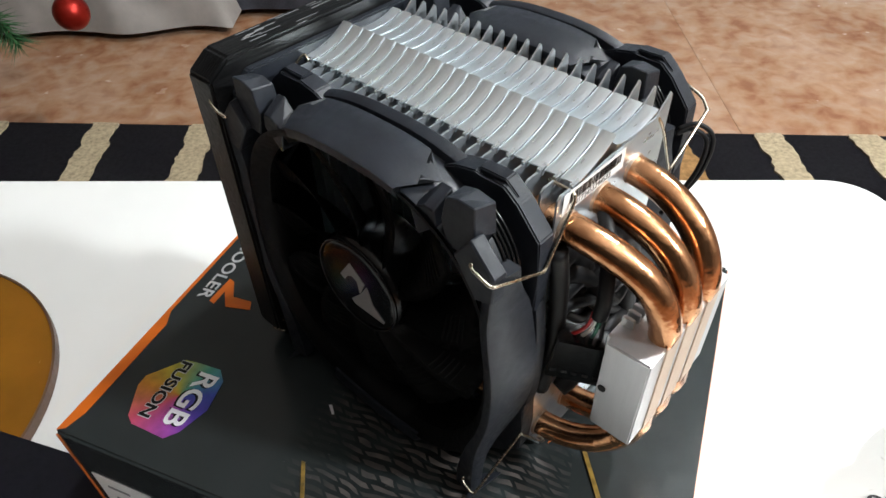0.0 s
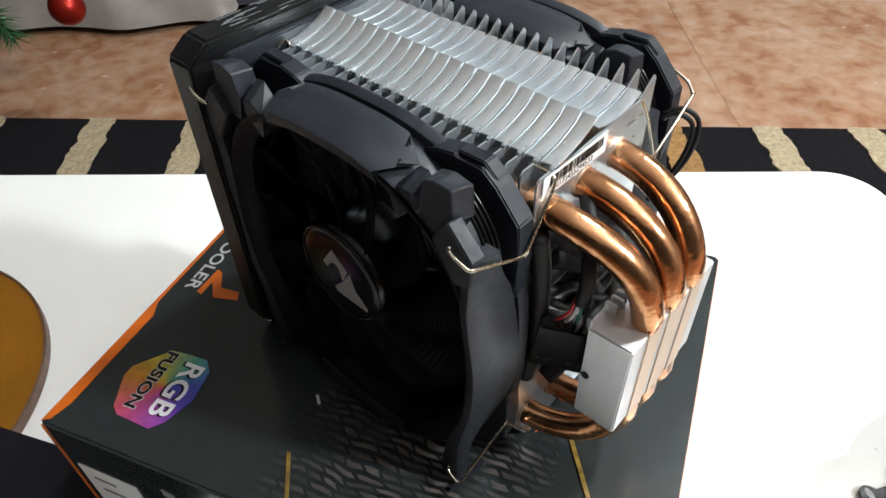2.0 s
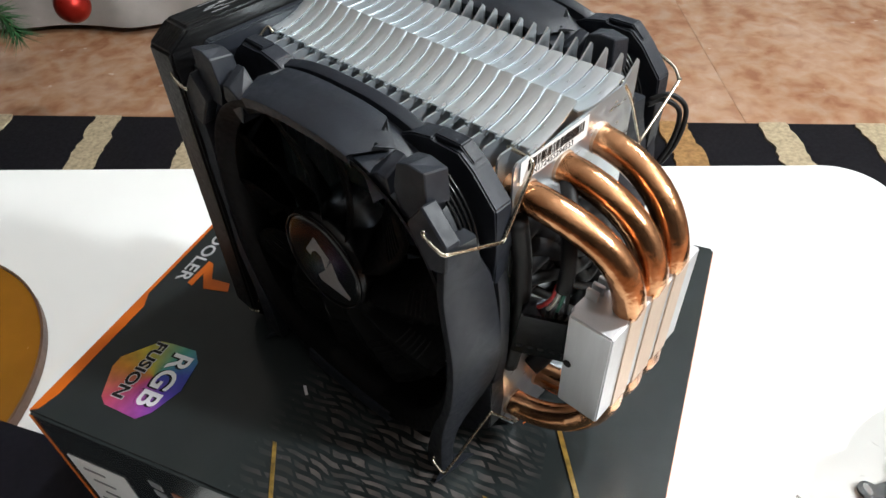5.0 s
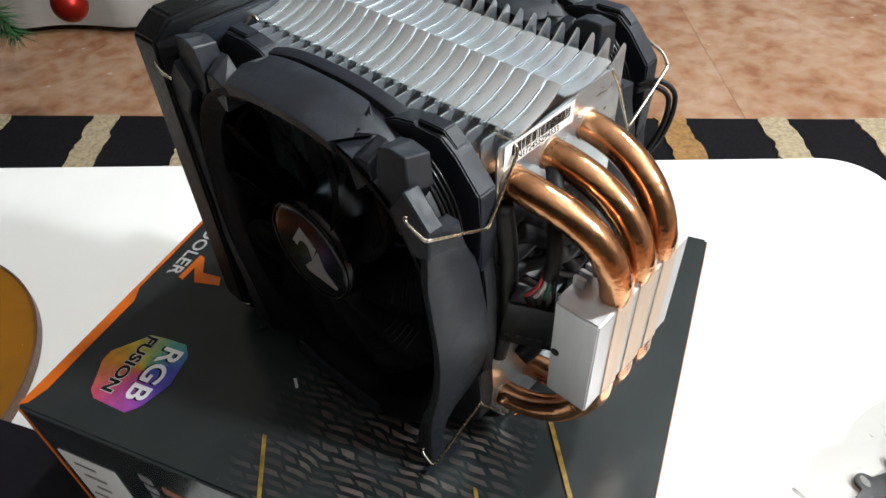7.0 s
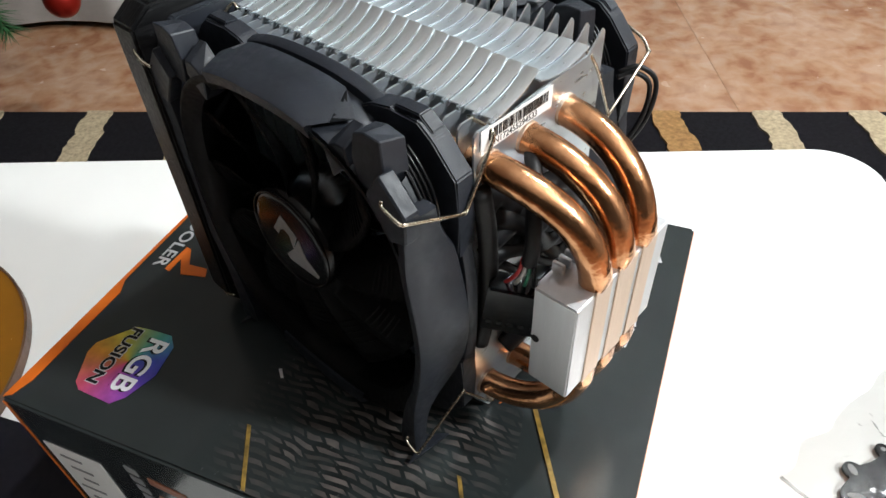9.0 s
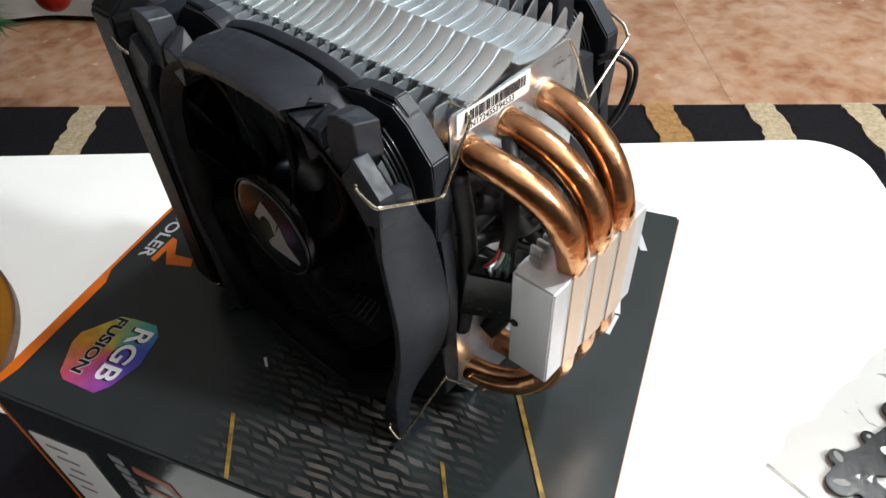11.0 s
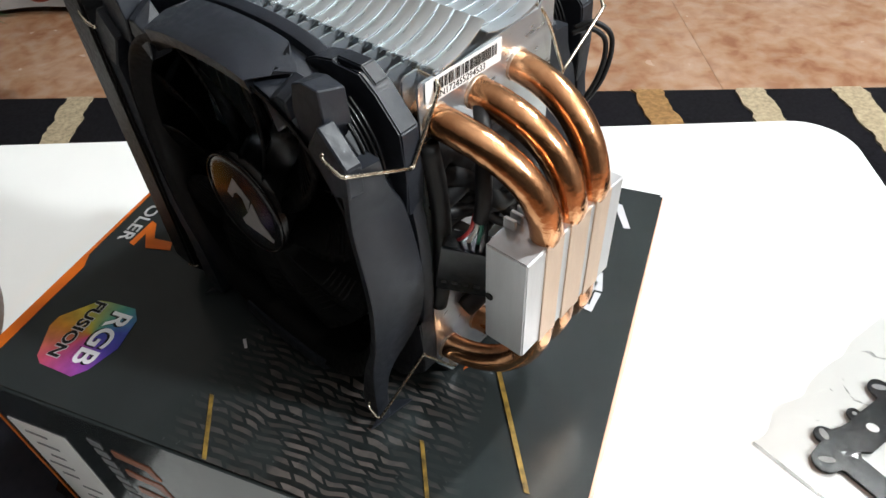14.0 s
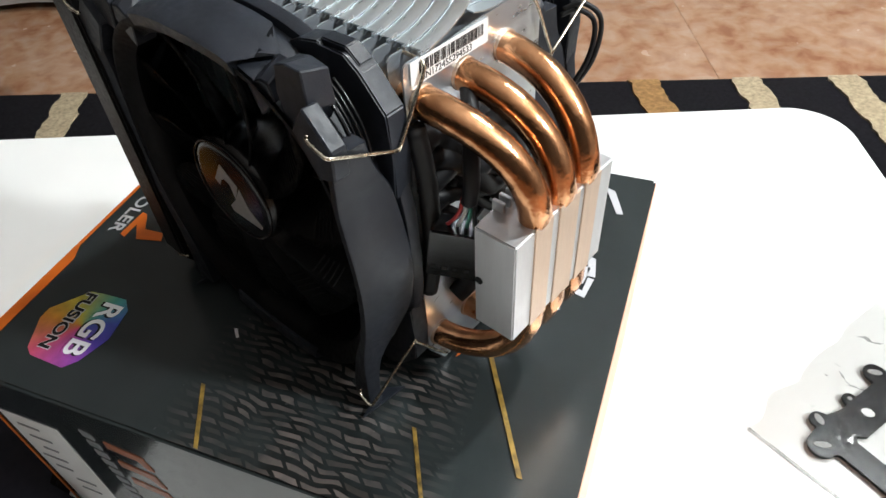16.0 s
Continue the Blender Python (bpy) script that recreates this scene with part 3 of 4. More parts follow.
def cover():
    pts = [(-62.5, 10), (-57, 2), (44, 2), (51, 12), (51, 132), (43, 141.5), (-54, 141.5), (-62.5, 135.5)]
    c = part("top_cover", prism(s(pts), -131 * MM, -117.5 * MM, "x", 1.0 * MM), cover_black, cooler, "black brushed plastic top cover")
    inner = [(-56, 14), (-51, 6), (41, 6), (47, 14), (47, 128), (41, 136), (-49, 136), (-56, 129)]
    part("rim", prism(s(inner), -117.5 * MM, -114.0 * MM, "x", 0.6 * MM), black_plastic, c)
    rnd = random.Random(9)
    for k in range(26):
        y = rnd.uniform(-44, 34)
        x = rnd.uniform(-130, -119)
        part("scuff", block(x * MM, y * MM, 141.4 * MM, (x + rnd.uniform(0.15, 0.4)) * MM, (y + rnd.uniform(3, 11)) * MM, 141.62 * MM), grey_print, c)


cover()


CX, CZ = -57.0, 70.0


def oval_shell(profile, y0, lean=0.16, seg=120):
    """A rounded-square hoop: profile of (growth, depth) swept round the fan's outline."""
    bm = bmesh.new()
    rings = []
    for k in range(seg):
        a = 2 * math.pi * k / seg
        c, d = math.cos(a), math.sin(a)
        reach = (abs(c) ** 2.6 + abs(d) ** 2.6) ** (-1 / 2.6)
        rings.append([bm.verts.new(((CX + (60 + o + lean * dep) * reach * c) * MM, (y0 + dep) * MM, (CZ + (66 + o + lean * dep) * reach * d) * MM)) for o, dep in profile])
    n = len(profile)
    for k in range(seg):
        a, b = rings[k], rings[(k + 1) % seg]
        for i in range(n):
            bm.faces.new((a[i], a[(i + 1) % n], b[(i + 1) % n], b[i]))
    return bm


def loft(rows):
    """Closed cross-sections joined one after another, with both ends capped."""
    bm = bmesh.new()
    rings = [[bm.verts.new(Vector(p) * MM) for p in row] for row in rows]
    n = len(rings[0])
    for a, b in zip(rings, rings[1:]):
        for i in range(n):
            bm.faces.new((a[i], a[(i + 1) % n], b[(i + 1) % n], b[i]))
    bm.faces.new(rings[0][::-1]), bm.faces.new(rings[-1])
    return bm


def side_band(sx, y0, fan):
    """The frame's flank: broad beside the rotor, sweeping down into a slim foot. sx: +1 or -1."""
    guide = [(119.5, 1.3, 11.5), (112, 1.0, 13), (106, 0.7, 15.5), (100, 0.3, 18.3), (90, 1.2, 19.6), (80, 2.4, 20.2), (70, 3.1, 20.5), (60, 2.7, 20.0), (52, 1.8, 18.8), (45, 0.4, 16.8),
             (38, -1.2, 13.2), (32, -2.5, 10.2), (25, -3.4, 7.6), (16, -4.0, 6.4), (7, -4.3, 6.0), (0.3, -4.6, 6.0)]
    rows = []
    for z, x, back in [tuple(v) for v in spline(guide, 3)]:
        thick = 4.0 + 4.5 * max(0.0, min(1.0, (40 - z) / 30))
        f = 0.13
        sec = [(x - thick, 1.8), (x - 1.6, 0.9), (x - 0.5, 0.8), (x, 1.5), (x + f * back * 0.5, back * 0.5), (x + f * back, back - 0.7), (x + f * back - 0.7, back), (x - thick, back)]
        rows.append([(CX + sx * (px - CX) - (0 if sx > 0 else 3), y0 + d, z) for px, d in sec])
    o = part("flank", loft(rows), black_plastic, fan, "smooth curved flank of the frame")
    smooth_by_angle(o, 50)


def top_band(sz, y0, fan):
    """The smooth bowed lip between two corners, running to a blunt point at each end. sz: +1 above, -1 below."""
    rows = []
    for k in range(33):
        u = k / 16 - 1
        row = []
        for drop, d in ((4.5, 1.8), (1.4, 0.9), (0.4, 0.8), (-0.1, 1.6), (-0.8, 6.5), (-1.7, 12.4), (-2.5, 17.6), (-1.9, 18.4), (4.5, 18.4)):
            reach = 23.6 + (6.8 * (d - 2) / 10.4 if d < 12.4 else 6.8 - 10 * (d - 12.4) / 6)
            x = u * reach - (1.5 if u < 0 else 0) * abs(u)
            z = 66 * (1 - (abs(x) / 60) ** 2.6) ** (1 / 2.6) - drop
            row.append((CX + x, y0 + d, CZ + sz * z))
        rows.append(row)
    o = part("lip", loft(rows), black_plastic, fan, "smooth bowed lip of the frame")
    smooth_by_angle(o, 50)


def facet_block(front, back, y_front, y_back, name, fan, bevel=0.35):
    """A faceted block between two outlines of (x, z) in millimetres."""
    bm = loft([[(x, y_front, z) for x, z in front], [(x, y_back, z) for x, z in back]])
    bmesh.ops.bevel(bm, geom=list(bm.edges), offset=bevel * MM, segments=1, affect="EDGES", clamp_overlap=True)
    return part(name, bm, black_plastic, fan)


def corner(sx, sz, y0, fan):
    """One faceted corner of the fan frame; sx, sz: +1 or -1."""

    def at(pts):
        return [(CX + sx * (x - CX) - (0 if sx > 0 else 3), (z if sz > 0 else 139.4 - z)) for x, z in pts]

    # low wedge beside the lip, then the lug with its slanted face, then the chamfered pad
    if sz > 0:
        facet_block(at([(-30.5, 128.0), (-25, 131.2), (-21.5, 131.0), (-20.5, 126), (-28, 119)]), at([(-29.5, 129.6), (-24.5, 135.4), (-20.8, 135.2), (-19.8, 126), (-28, 119)]), y0 + 3.0, y0 + 10.5, "corner_wedge", fan)
        facet_block(at([(-19.0, 129.8), (-17.2, 138.0), (-13, 139.6), (-7.2, 139.4), (-7.0, 129.0), (-9, 122), (-17, 121)]), at([(-19.0, 129.8), (-17.6, 137.0), (-12.6, 138.2), (-6.8, 137.0), (-6.2, 127.0), (-9, 122), (-17, 121)]), y0 + 3.2, y0 + 11.5, "corner_lug", fan)
        facet_block(at([(-6.6, 131.2), (1.9, 121.4), (1.4, 112), (-4.5, 110), (-12.5, 122.5)]), at([(-6.0, 131.0), (2.3, 121.4), (1.8, 112), (-4.5, 110), (-12.5, 122.5)]), y0 + 0.6, y0 + 5.8, "corner_pad", fan, 0.5)
    # rear plate with its two steps and the long chamfer
    plate = at([(-35, 130.6), (-28, 134.2), (-20.4, 135.8), (-19.4, 134.4), (-10.6, 135.3), (-5.6, 131.4), (2.4, 122), (3.0, 108), (2.6, 94), (-3, 100), (-7, 107), (-14, 116.5), (-25, 123.5), (-35, 126.5)])
    part("corner_plate", prism(s(plate), (y0 + 19.3) * MM, (y0 + 26.3) * MM, "y", 0.5 * MM), black_plastic, fan)
    step = at([(-20.4, 136.4), (-11, 136.6), (-6.4, 132.8), (-9.5, 128), (-20.4, 129)])
    part("corner_step", prism(s(step), (y0 + 20.8) * MM, (y0 + 25.6) * MM, "y", 0.4 * MM), black_plastic, fan)
    # the motor's leads run round the corner between pad and plate
    if sz > 0:
        for k in range(4):
            line = at([(-11, 131.0), (-7.4, 127.4), (-3.6, 121.8), (-1.4, 116), (-0.6, 110)])
            part("lead", tube(spline(s([(x + sx * 0.25 * k, y0 + 10.4 + k * 1.45, z) for x, z in line]), 6), 0.6 * MM, 8), gloss_black, fan, smooth=True)


def build_fan(y0):
    """A fan with its front at y0, its frame 26 mm deep."""
    hoop = oval_shell([(-8.5, 7.0), (-3.6, 3.4), (-2.8, 3.4), (-2.6, 4.2), (-2.6, 16.0), (-4.6, 19.0), (-4.6, 20.6), (-2.2, 21.0), (-1.9, 21.6), (-1.9, 24.6), (-2.6, 25.4), (-9.5, 25.4), (-9.8, 16.0)], y0)
    fan = part("fan", hoop, black_plastic, cooler, "black cooling fan with a faceted frame")
    smooth_by_angle(fan, 38)
    # liner over the bore and front lip, coloured as if in shade
    duct = part("duct", oval_shell([(-2.2, 2.0), (-3.4, 1.9), (-8.7, 6.0), (-10.0, 16.0), (-9.7, 25.6), (-9.4, 25.6), (-9.7, 16.0), (-8.3, 6.6)], y0, 0.14), shaded_black_plastic, fan, "black inner duct, its shade put into the colour")
    smooth_by_angle(duct, 50)
    for sz in (1, -1):
        top_band(sz, y0, fan)
        for sx in (1, -1):
            corner(sx, sz, y0, fan)
    for sx in (1, -1):
        side_band(sx, y0, fan)
        # flat plate added in place of the foot's mirror image on the box
        pad = s([(CX + sx * (x - CX), y) for x, y in ((-4.6, y0 - 3.6), (-1.8, y0 + 15.5), (-8.2, y0 + 9), (-7.0, y0 + 4))])
        part("foot_reflection", prism(pad, -0.4 * MM, 0.8 * MM, "z"), black_plastic, fan, "thin flat triangle standing for the foot's reflection")
    # motor mount behind the rotor
    for k in range(4):
        a = radians(20 + 90 * k)
        d = Vector((math.cos(a), 0, math.sin(a)))
        part("strut", tube([Vector((CX - 2, y0 + 23.5, 73)) * MM + d * 0.018, Vector((CX - 2, y0 + 23.5, 73)) * MM + d * 0.053], 1.6 * MM, 8), shaded_black_plastic, fan)
    HX, HZ = CX - 2.6, 76.0
    hub = part("hub", revolve(s([(0.01, y0 + 2.6), (15.5, y0 + 2.6), (18.2, y0 + 3.0), (19.4, y0 + 3.9), (20.2, y0 + 6.0), (20.2, y0 + 24), (0.01, y0 + 24)]), HX * MM, HZ * MM, seg=64, closed=False), gloss_black, fan, "glossy black rotor hub")
    smooth_by_angle(hub, 35)
    ring = revolve(s([(18.5, y0 + 2.75), (19.1, y0 + 2.6), (19.6, y0 + 3.3), (19.2, y0 + 3.8)]), HX * MM, HZ * MM, seg=64)
    part("hub_ring", ring, gloss_black, hub, "thin raised ring round the hub", smooth=True)
    # silver mark on the hub, as two plain shapes
    for pts in ([(-7.6, 2.2), (-1.8, 10.6), (5.0, 4.4), (1.8, -2.0), (1.0, 3.6), (-1.6, 4.8), (-4.2, 3.0), (-5.6, 0.6)], [(5.8, 3.8), (8.0, -3.6), (13.4, -8.6), (12.8, -9.8), (-2.0, -9.4), (-3.0, -7.4), (1.6, -2.6)]):
        part("mark", prism(s([(HX + x, HZ + z) for x, z in pts]), (y0 + 2.3) * MM, (y0 + 2.62) * MM, "y"), silver_print, hub, "plain silver mark")
    # eleven broad swept blades, close behind the front edge
    count = 11
    for k in range(count):
        bm = bmesh.new()
        grid = []

        def spot(i, u, lift=0.0):
            r = 20.0 + 33.6 * i
            a = radians(360 / count * k) + u * radians(31 - 3 * i) + radians(20) * i ** 1.3
            return Vector((HX + r * math.cos(a), y0 + 11.0 + u * (13.0 - 3.5 * i) - 1.6 * math.cos(u * 3) - lift, 74.5 + (1.5 * (1 - i)) + r * math.sin(a))) * MM

        for i in range(9):
            grid.append([bm.verts.new(spot(i / 8, j / 8 - 0.5)) for j in range(9)])
        for i in range(8):
            for j in range(8):
                bm.faces.new((grid[i][j], grid[i + 1][j], grid[i + 1][j + 1], grid[i][j + 1]))
        bmesh.ops.solidify(bm, geom=list(bm.faces), thickness=1.1 * MM)
        blade = part("blade", bm, shaded_black_plastic, fan, smooth=True)
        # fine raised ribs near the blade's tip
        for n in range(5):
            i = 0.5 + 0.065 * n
            part("blade_rib", tube([spot(i, -0.34 + 0.42 * j / 5, 0.15) for j in range(6)], 0.28 * MM, 5), shaded_black_plastic, blade)
    return fan


build_fan(-61.5)
rear = build_fan(26.0)
rear.location.x = -2.0 * MM


def clips():
    """Spring-wire clips that hold the fans to the fins."""
    upper = [(-6, -27.6, 131.6), (0.5, -27.5, 131.3), (2.6, -27.6, 130.5), (3.2, -29, 127), (3.5, -39, 112.2), (3.4, -40.2, 111.2), (3.4, -42, 111.6), (2.8, -60.3, 120.4), (2.3, -62.0, 121.0), (0.8, -62.6, 121.5), (-4.6, -62.2, 123.2), (-5.2, -61.6, 124.6)]
    lower = [(-4, -27.6, 8.0), (2.5, -27.7, 8.0), (4.8, -28.2, 9.0), (4.6, -31.0, 12), (3.2, -41.6, 27.6), (2.6, -43.2, 27.8), (-1.4, -60.6, 9.2), (-2.3, -62.4, 7.6), (-3.6, -62.8, 7.8), (-7.6, -62.2, 9.4), (-8.0, -61, 10.6)]
    far = [(-109, -28, 133), (-112, -29, 133.6), (-114.5, -42, 122), (-116, -56, 122), (-120.5, -61.6, 127.6), (-119.5, -62.8, 127.4), (-116, -63.0, 125.6), (-112.7, -62.2, 124.6)]
    for pts in (upper, lower, far, [(x, y, 138.5 - z) for x, y, z in far]):
        part("wire_clip", tube(spline(s(pts), 4), 0.58 * MM, 8), steel, cooler, "bent spring-steel wire clip", smooth=True)
    back = [(-4, 20.0, 132.6), (1.6, 20.2, 132.4), (3.4, 20.6, 130.8), (4.8, 23.5, 124.5), (7.0, 28.4, 109.6), (7.4, 29.6, 109.6), (6.9, 49.4, 120.6), (6.6, 50.6, 121.6), (3, 52.8, 124), (-4, 54, 126)]
    back = [(x - 1.8, y, z) for x, y, z in back]
    for pts in (back, [(x, y, 138.5 - z) for x, y, z in back]):
        part("wire_clip", tube(spline(s(pts), 4), 0.58 * MM, 8), steel, cooler, "bent spring-steel wire clip", smooth=True)


clips()


def serial_label():
    lab = part("label", prism([(-0.0005, 0), (0.0342, 0), (0.0342, 0.0078), (-0.0005, 0.0078)], 0, 0.00015, "z"), paper_white, cooler, "white barcode sticker")
    # stands on the last fin's outer face, slanting down towards the rear
    lab.matrix_local = Matrix.Translation((0.0019, -0.0313, 0.1249)) @ Matrix(((0, 0, 1, 0), (1, 0, 0, 0), (0, 1, 0, 0), (0, 0, 0, 1))) @ pose(0, 0, 0, 0, 0, -1.4) @ Matrix.Scale(0.92, 4)
    rnd = random.Random(17)
    x = 0.003
    while x < 0.0315:
        wd = rnd.choice((0.00022, 0.00022, 0.0004, 0.0006))
        part("bar", prism([(x, 0.0032), (x + wd, 0.0032), (x + wd, 0.0068), (x, 0.0068)], 0.0002, 0.00028, "z"), ink_black, lab)
        x += wd + rnd.choice((0.00025, 0.0003, 0.0005))
    lettering("serial", "SN172455294533", 0.0031, ink_black, lab, pose(0.004, 0.0006, 0.0002), depth=0.00005)


serial_label()


def connector():
    c = part("connector", block(-9.5 * MM, -4.0 * MM, -10.5 * MM, 9.5 * MM, 4.0 * MM, 10.5 * MM, 0.5 * MM), gloss_black, cooler, "black four-pin fan plug")
    c.matrix_local = pose(13.4 * MM, -28.4 * MM, 70.5 * MM, 4, 8, 32)
    for k in range(5):
        x = -8.2 + k * 3.5
        part("slot", block(x * MM, -4.2 * MM, -6.4 * MM, (x + 1.8) * MM, -3.9 * MM, -5.0 * MM), ink_black, c)
    part("key_rib", block(-9 * MM, -4.5 * MM, 9.0 * MM, 9 * MM, -3.9 * MM, 10.4 * MM, 0.1 * MM), gloss_black, c)
    for k, m in enumerate((wire_red, wire_white, wire_green, wire_black)):
        x = -5 + k * 3.0
        pts = [(x, 0, 10), (x * 0.75 + 0.4, -0.6, 13), (x * 0.5 + 0.8, -0.4, 17), (x * 0.4 + 0.6, 0.4, 22)]
        part("wire", tube(spline(s(pts), 6), 0.62 * MM, 8), m, c, smooth=True)
    sleeve = [(0.6, 0.3, 20.5), (0.4, 1.0, 27), (-1.0, 4, 35), (-3.0, 12, 42), (-6, 24, 46)]
    part("wire_sleeve", tube(spline(s(sleeve), 6), 2.5 * MM, 12), wire_black, c, "black braided sleeve round the wires", smooth=True)
    rnd = random.Random(21)
    for k in range(9):
        z0 = 106 - k * 4.2
        pts = [(0, -31, z0 + rnd.uniform(-2, 2)), (2.5 + rnd.uniform(-1, 1.5), -23, z0 + rnd.uniform(-3, 5)), (3.5 + rnd.uniform(-1, 2), -9 + rnd.uniform(-4, 4), 80 + rnd.uniform(-22, 20)),
               (4 + rnd.uniform(-1, 3), 5, 70 + rnd.uniform(-20, 24)), (4, 22, 66 + rnd.uniform(-24, 28))]
        part("cable", tube(spline(s(pts), 6), rnd.choice((1.6, 2.6, 4.2)) * MM, 10), wire_black, cooler, "black fan cable", smooth=True)
    # upright sleeve added to blacken the fin edge where shade falls
    part("cable_sleeve", tube(spline(s([(3, -33, 114), (4.4, -31.6, 98), (4.8, -31.2, 80), (4.4, -31.6, 62), (3, -33, 48)]), 6), 3.0 * MM, 10), wire_black, cooler, "black cable sleeve, also darkening the gap by the fins", smooth=True)
    part("cable_sleeve", tube(spline(s([(3, -18, 98), (5, -12, 88), (5, -4, 76), (5, 6, 78), (4, 20, 84)]), 6), 4.0 * MM, 10), wire_black, cooler, "black cable sleeve, also darkening the gap by the fins", smooth=True)
    part("cable_sleeve", tube(spline(s([(3, -20, 34), (5, -14, 38), (6, -4, 46), (6, 6, 50), (4, 20, 44)]), 6), 4.0 * MM, 10), wire_black, cooler, "black cable sleeve, also darkening the gap by the fins", smooth=True)
    for pts in ([(0, 42, 116), (5, 46, 118), (10.0, 50, 112), (9.5, 48, 98), (4, 40, 84)], [(0, 41, 114.5), (4, 45, 116), (8.6, 48.5, 111), (8.3, 46.5, 98), (3, 38, 82)]):
        part("cable", tube(spline(s(pts), 6), 0.9 * MM, 8), wire_black, cooler, "black fan cable", smooth=True)


connector()


# ---- other things on the table ----
def tray():
    e = thing("round_tray", pose(-0.392, 0.262, TABLE), "round amber-brown lacquered tray with a dark rim", "tray")
    o = part("plate", revolve([(0.0001, 0.007), (0.12, 0.0072), (0.1385, 0.0078), (0.1402, 0.0078), (0.1402, 0.0), (0.0001, 0.0)], 0, 0, seg=96, closed=False), amber, e)
    o.matrix_local = pose(0, 0, 0, 90, 0, 0)
    r = part("rim", revolve([(0.1395, 0.001), (0.1412, 0.001), (0.1412, 0.0088), (0.1395, 0.0088)], 0, 0, seg=96), amber_rim, e)
    r.matrix_local = pose(0, 0, 0, 90, 0, 0)


tray()


def dark_carton():
    e = thing("flat_box", pose(-0.2, 0.222, TABLE, 0, 0, -18), "flat dark navy cardboard box on the table", "box")
    part("body", prism([(-0.3, 0), (0.036, 0), (0.052, -0.035), (0.074, -0.0385), (0.074, -0.2), (-0.3, -0.2)][::-1], 0.0, 0.014, "z", 0.001), navy_card, e)
    part("lid", prism([(-0.301, 0.001), (0.0365, 0.001), (0.0525, -0.0345), (0.075, -0.0375), (0.075, -0.201), (-0.301, -0.201)][::-1], 0.0142, 0.022, "z", 0.0008), navy_card, e)


dark_carton()


def bracket():
    """A flat pressed plate: a corner-shaped body with slotted ears along its outer edge."""
    e = thing("mounting_bracket", pose(0.246, 0.184, TABLE + 0.0012), "black metal mounting bracket with slotted ears", "bracket")
    body = s([(-5, -5), (-2, 7), (3, 12), (9, 16.5), (16, 18), (21, 20.5), (25, 25), (32, 28), (39, 32), (46, 38), (58, 42), (84, 56), (92, 44), (39, 10.5), (24, 1.2), (18.5, 2.6), (17.4, -1.6), (25.5, -14), (44, -38), (30, -48), (14, -21), (6, -8)])
    part("plate", prism(body, 0, 0.002, "z", 0.0003), gloss_black, e)
    # ears: a round end and a stalk back to the body, each a hair higher than the last
    for k, (x, y, r, bx, by, rx, ry, rot) in enumerate(((-1.0, -1.5, 7.6, 8, 4, 4.6, 1.8, -12), (3.6, 13.6, 5.2, 9, 8, 1.9, 3.6, 12), (25.2, 25.4, 3.9, 28, 18, 1.3, 1.3, 0), (46.6, 41.6, 6.0, 52, 30, 4.0, 1.9, -16))):
        d = Vector((bx - x, by - y)).normalized()
        side = Vector((-d.y, d.x))
        ring = [(x + r * math.cos(a), y + r * math.sin(a)) for a in [math.atan2(-d.y, -d.x) + radians(-90 + 15 * n) for n in range(13)]]
        foot = [(bx - side.x * r * 1.2, by - side.y * r * 1.2), (bx + side.x * r * 1.2, by + side.y * r * 1.2)]
        ear = part("ear", prism(s(ring + [foot[1], foot[0]]) if (Vector(ring[-1]) - Vector(foot[1])).length < (Vector(ring[-1]) - Vector(foot[0])).length else s(ring + foot), 0.0001, 0.00204 + 0.00003 * k, "z", 0.0003), gloss_black, e)
        slot = [((rx * math.cos(a)) * MM, (ry * math.sin(a)) * MM) for a in [2 * math.pi * n / 20 for n in range(20)]]
        o = part("slot", prism(slot, 0.0019, 0.0023, "z"), silver_print, ear, "slot showing the table through the film")
        o.matrix_local = pose(x * MM, y * MM, 0, 0, 0, rot)
    hole = part("slot", prism([(0.0034 * math.cos(2 * math.pi * n / 20), 0.0027 * math.sin(2 * math.pi * n / 20)) for n in range(20)], 0.0018, 0.0022, "z"), paper_white, e, "hole showing the table")
    hole.matrix_local = pose(0.031, 0.016, 0, 0, 0, -30)


bracket()


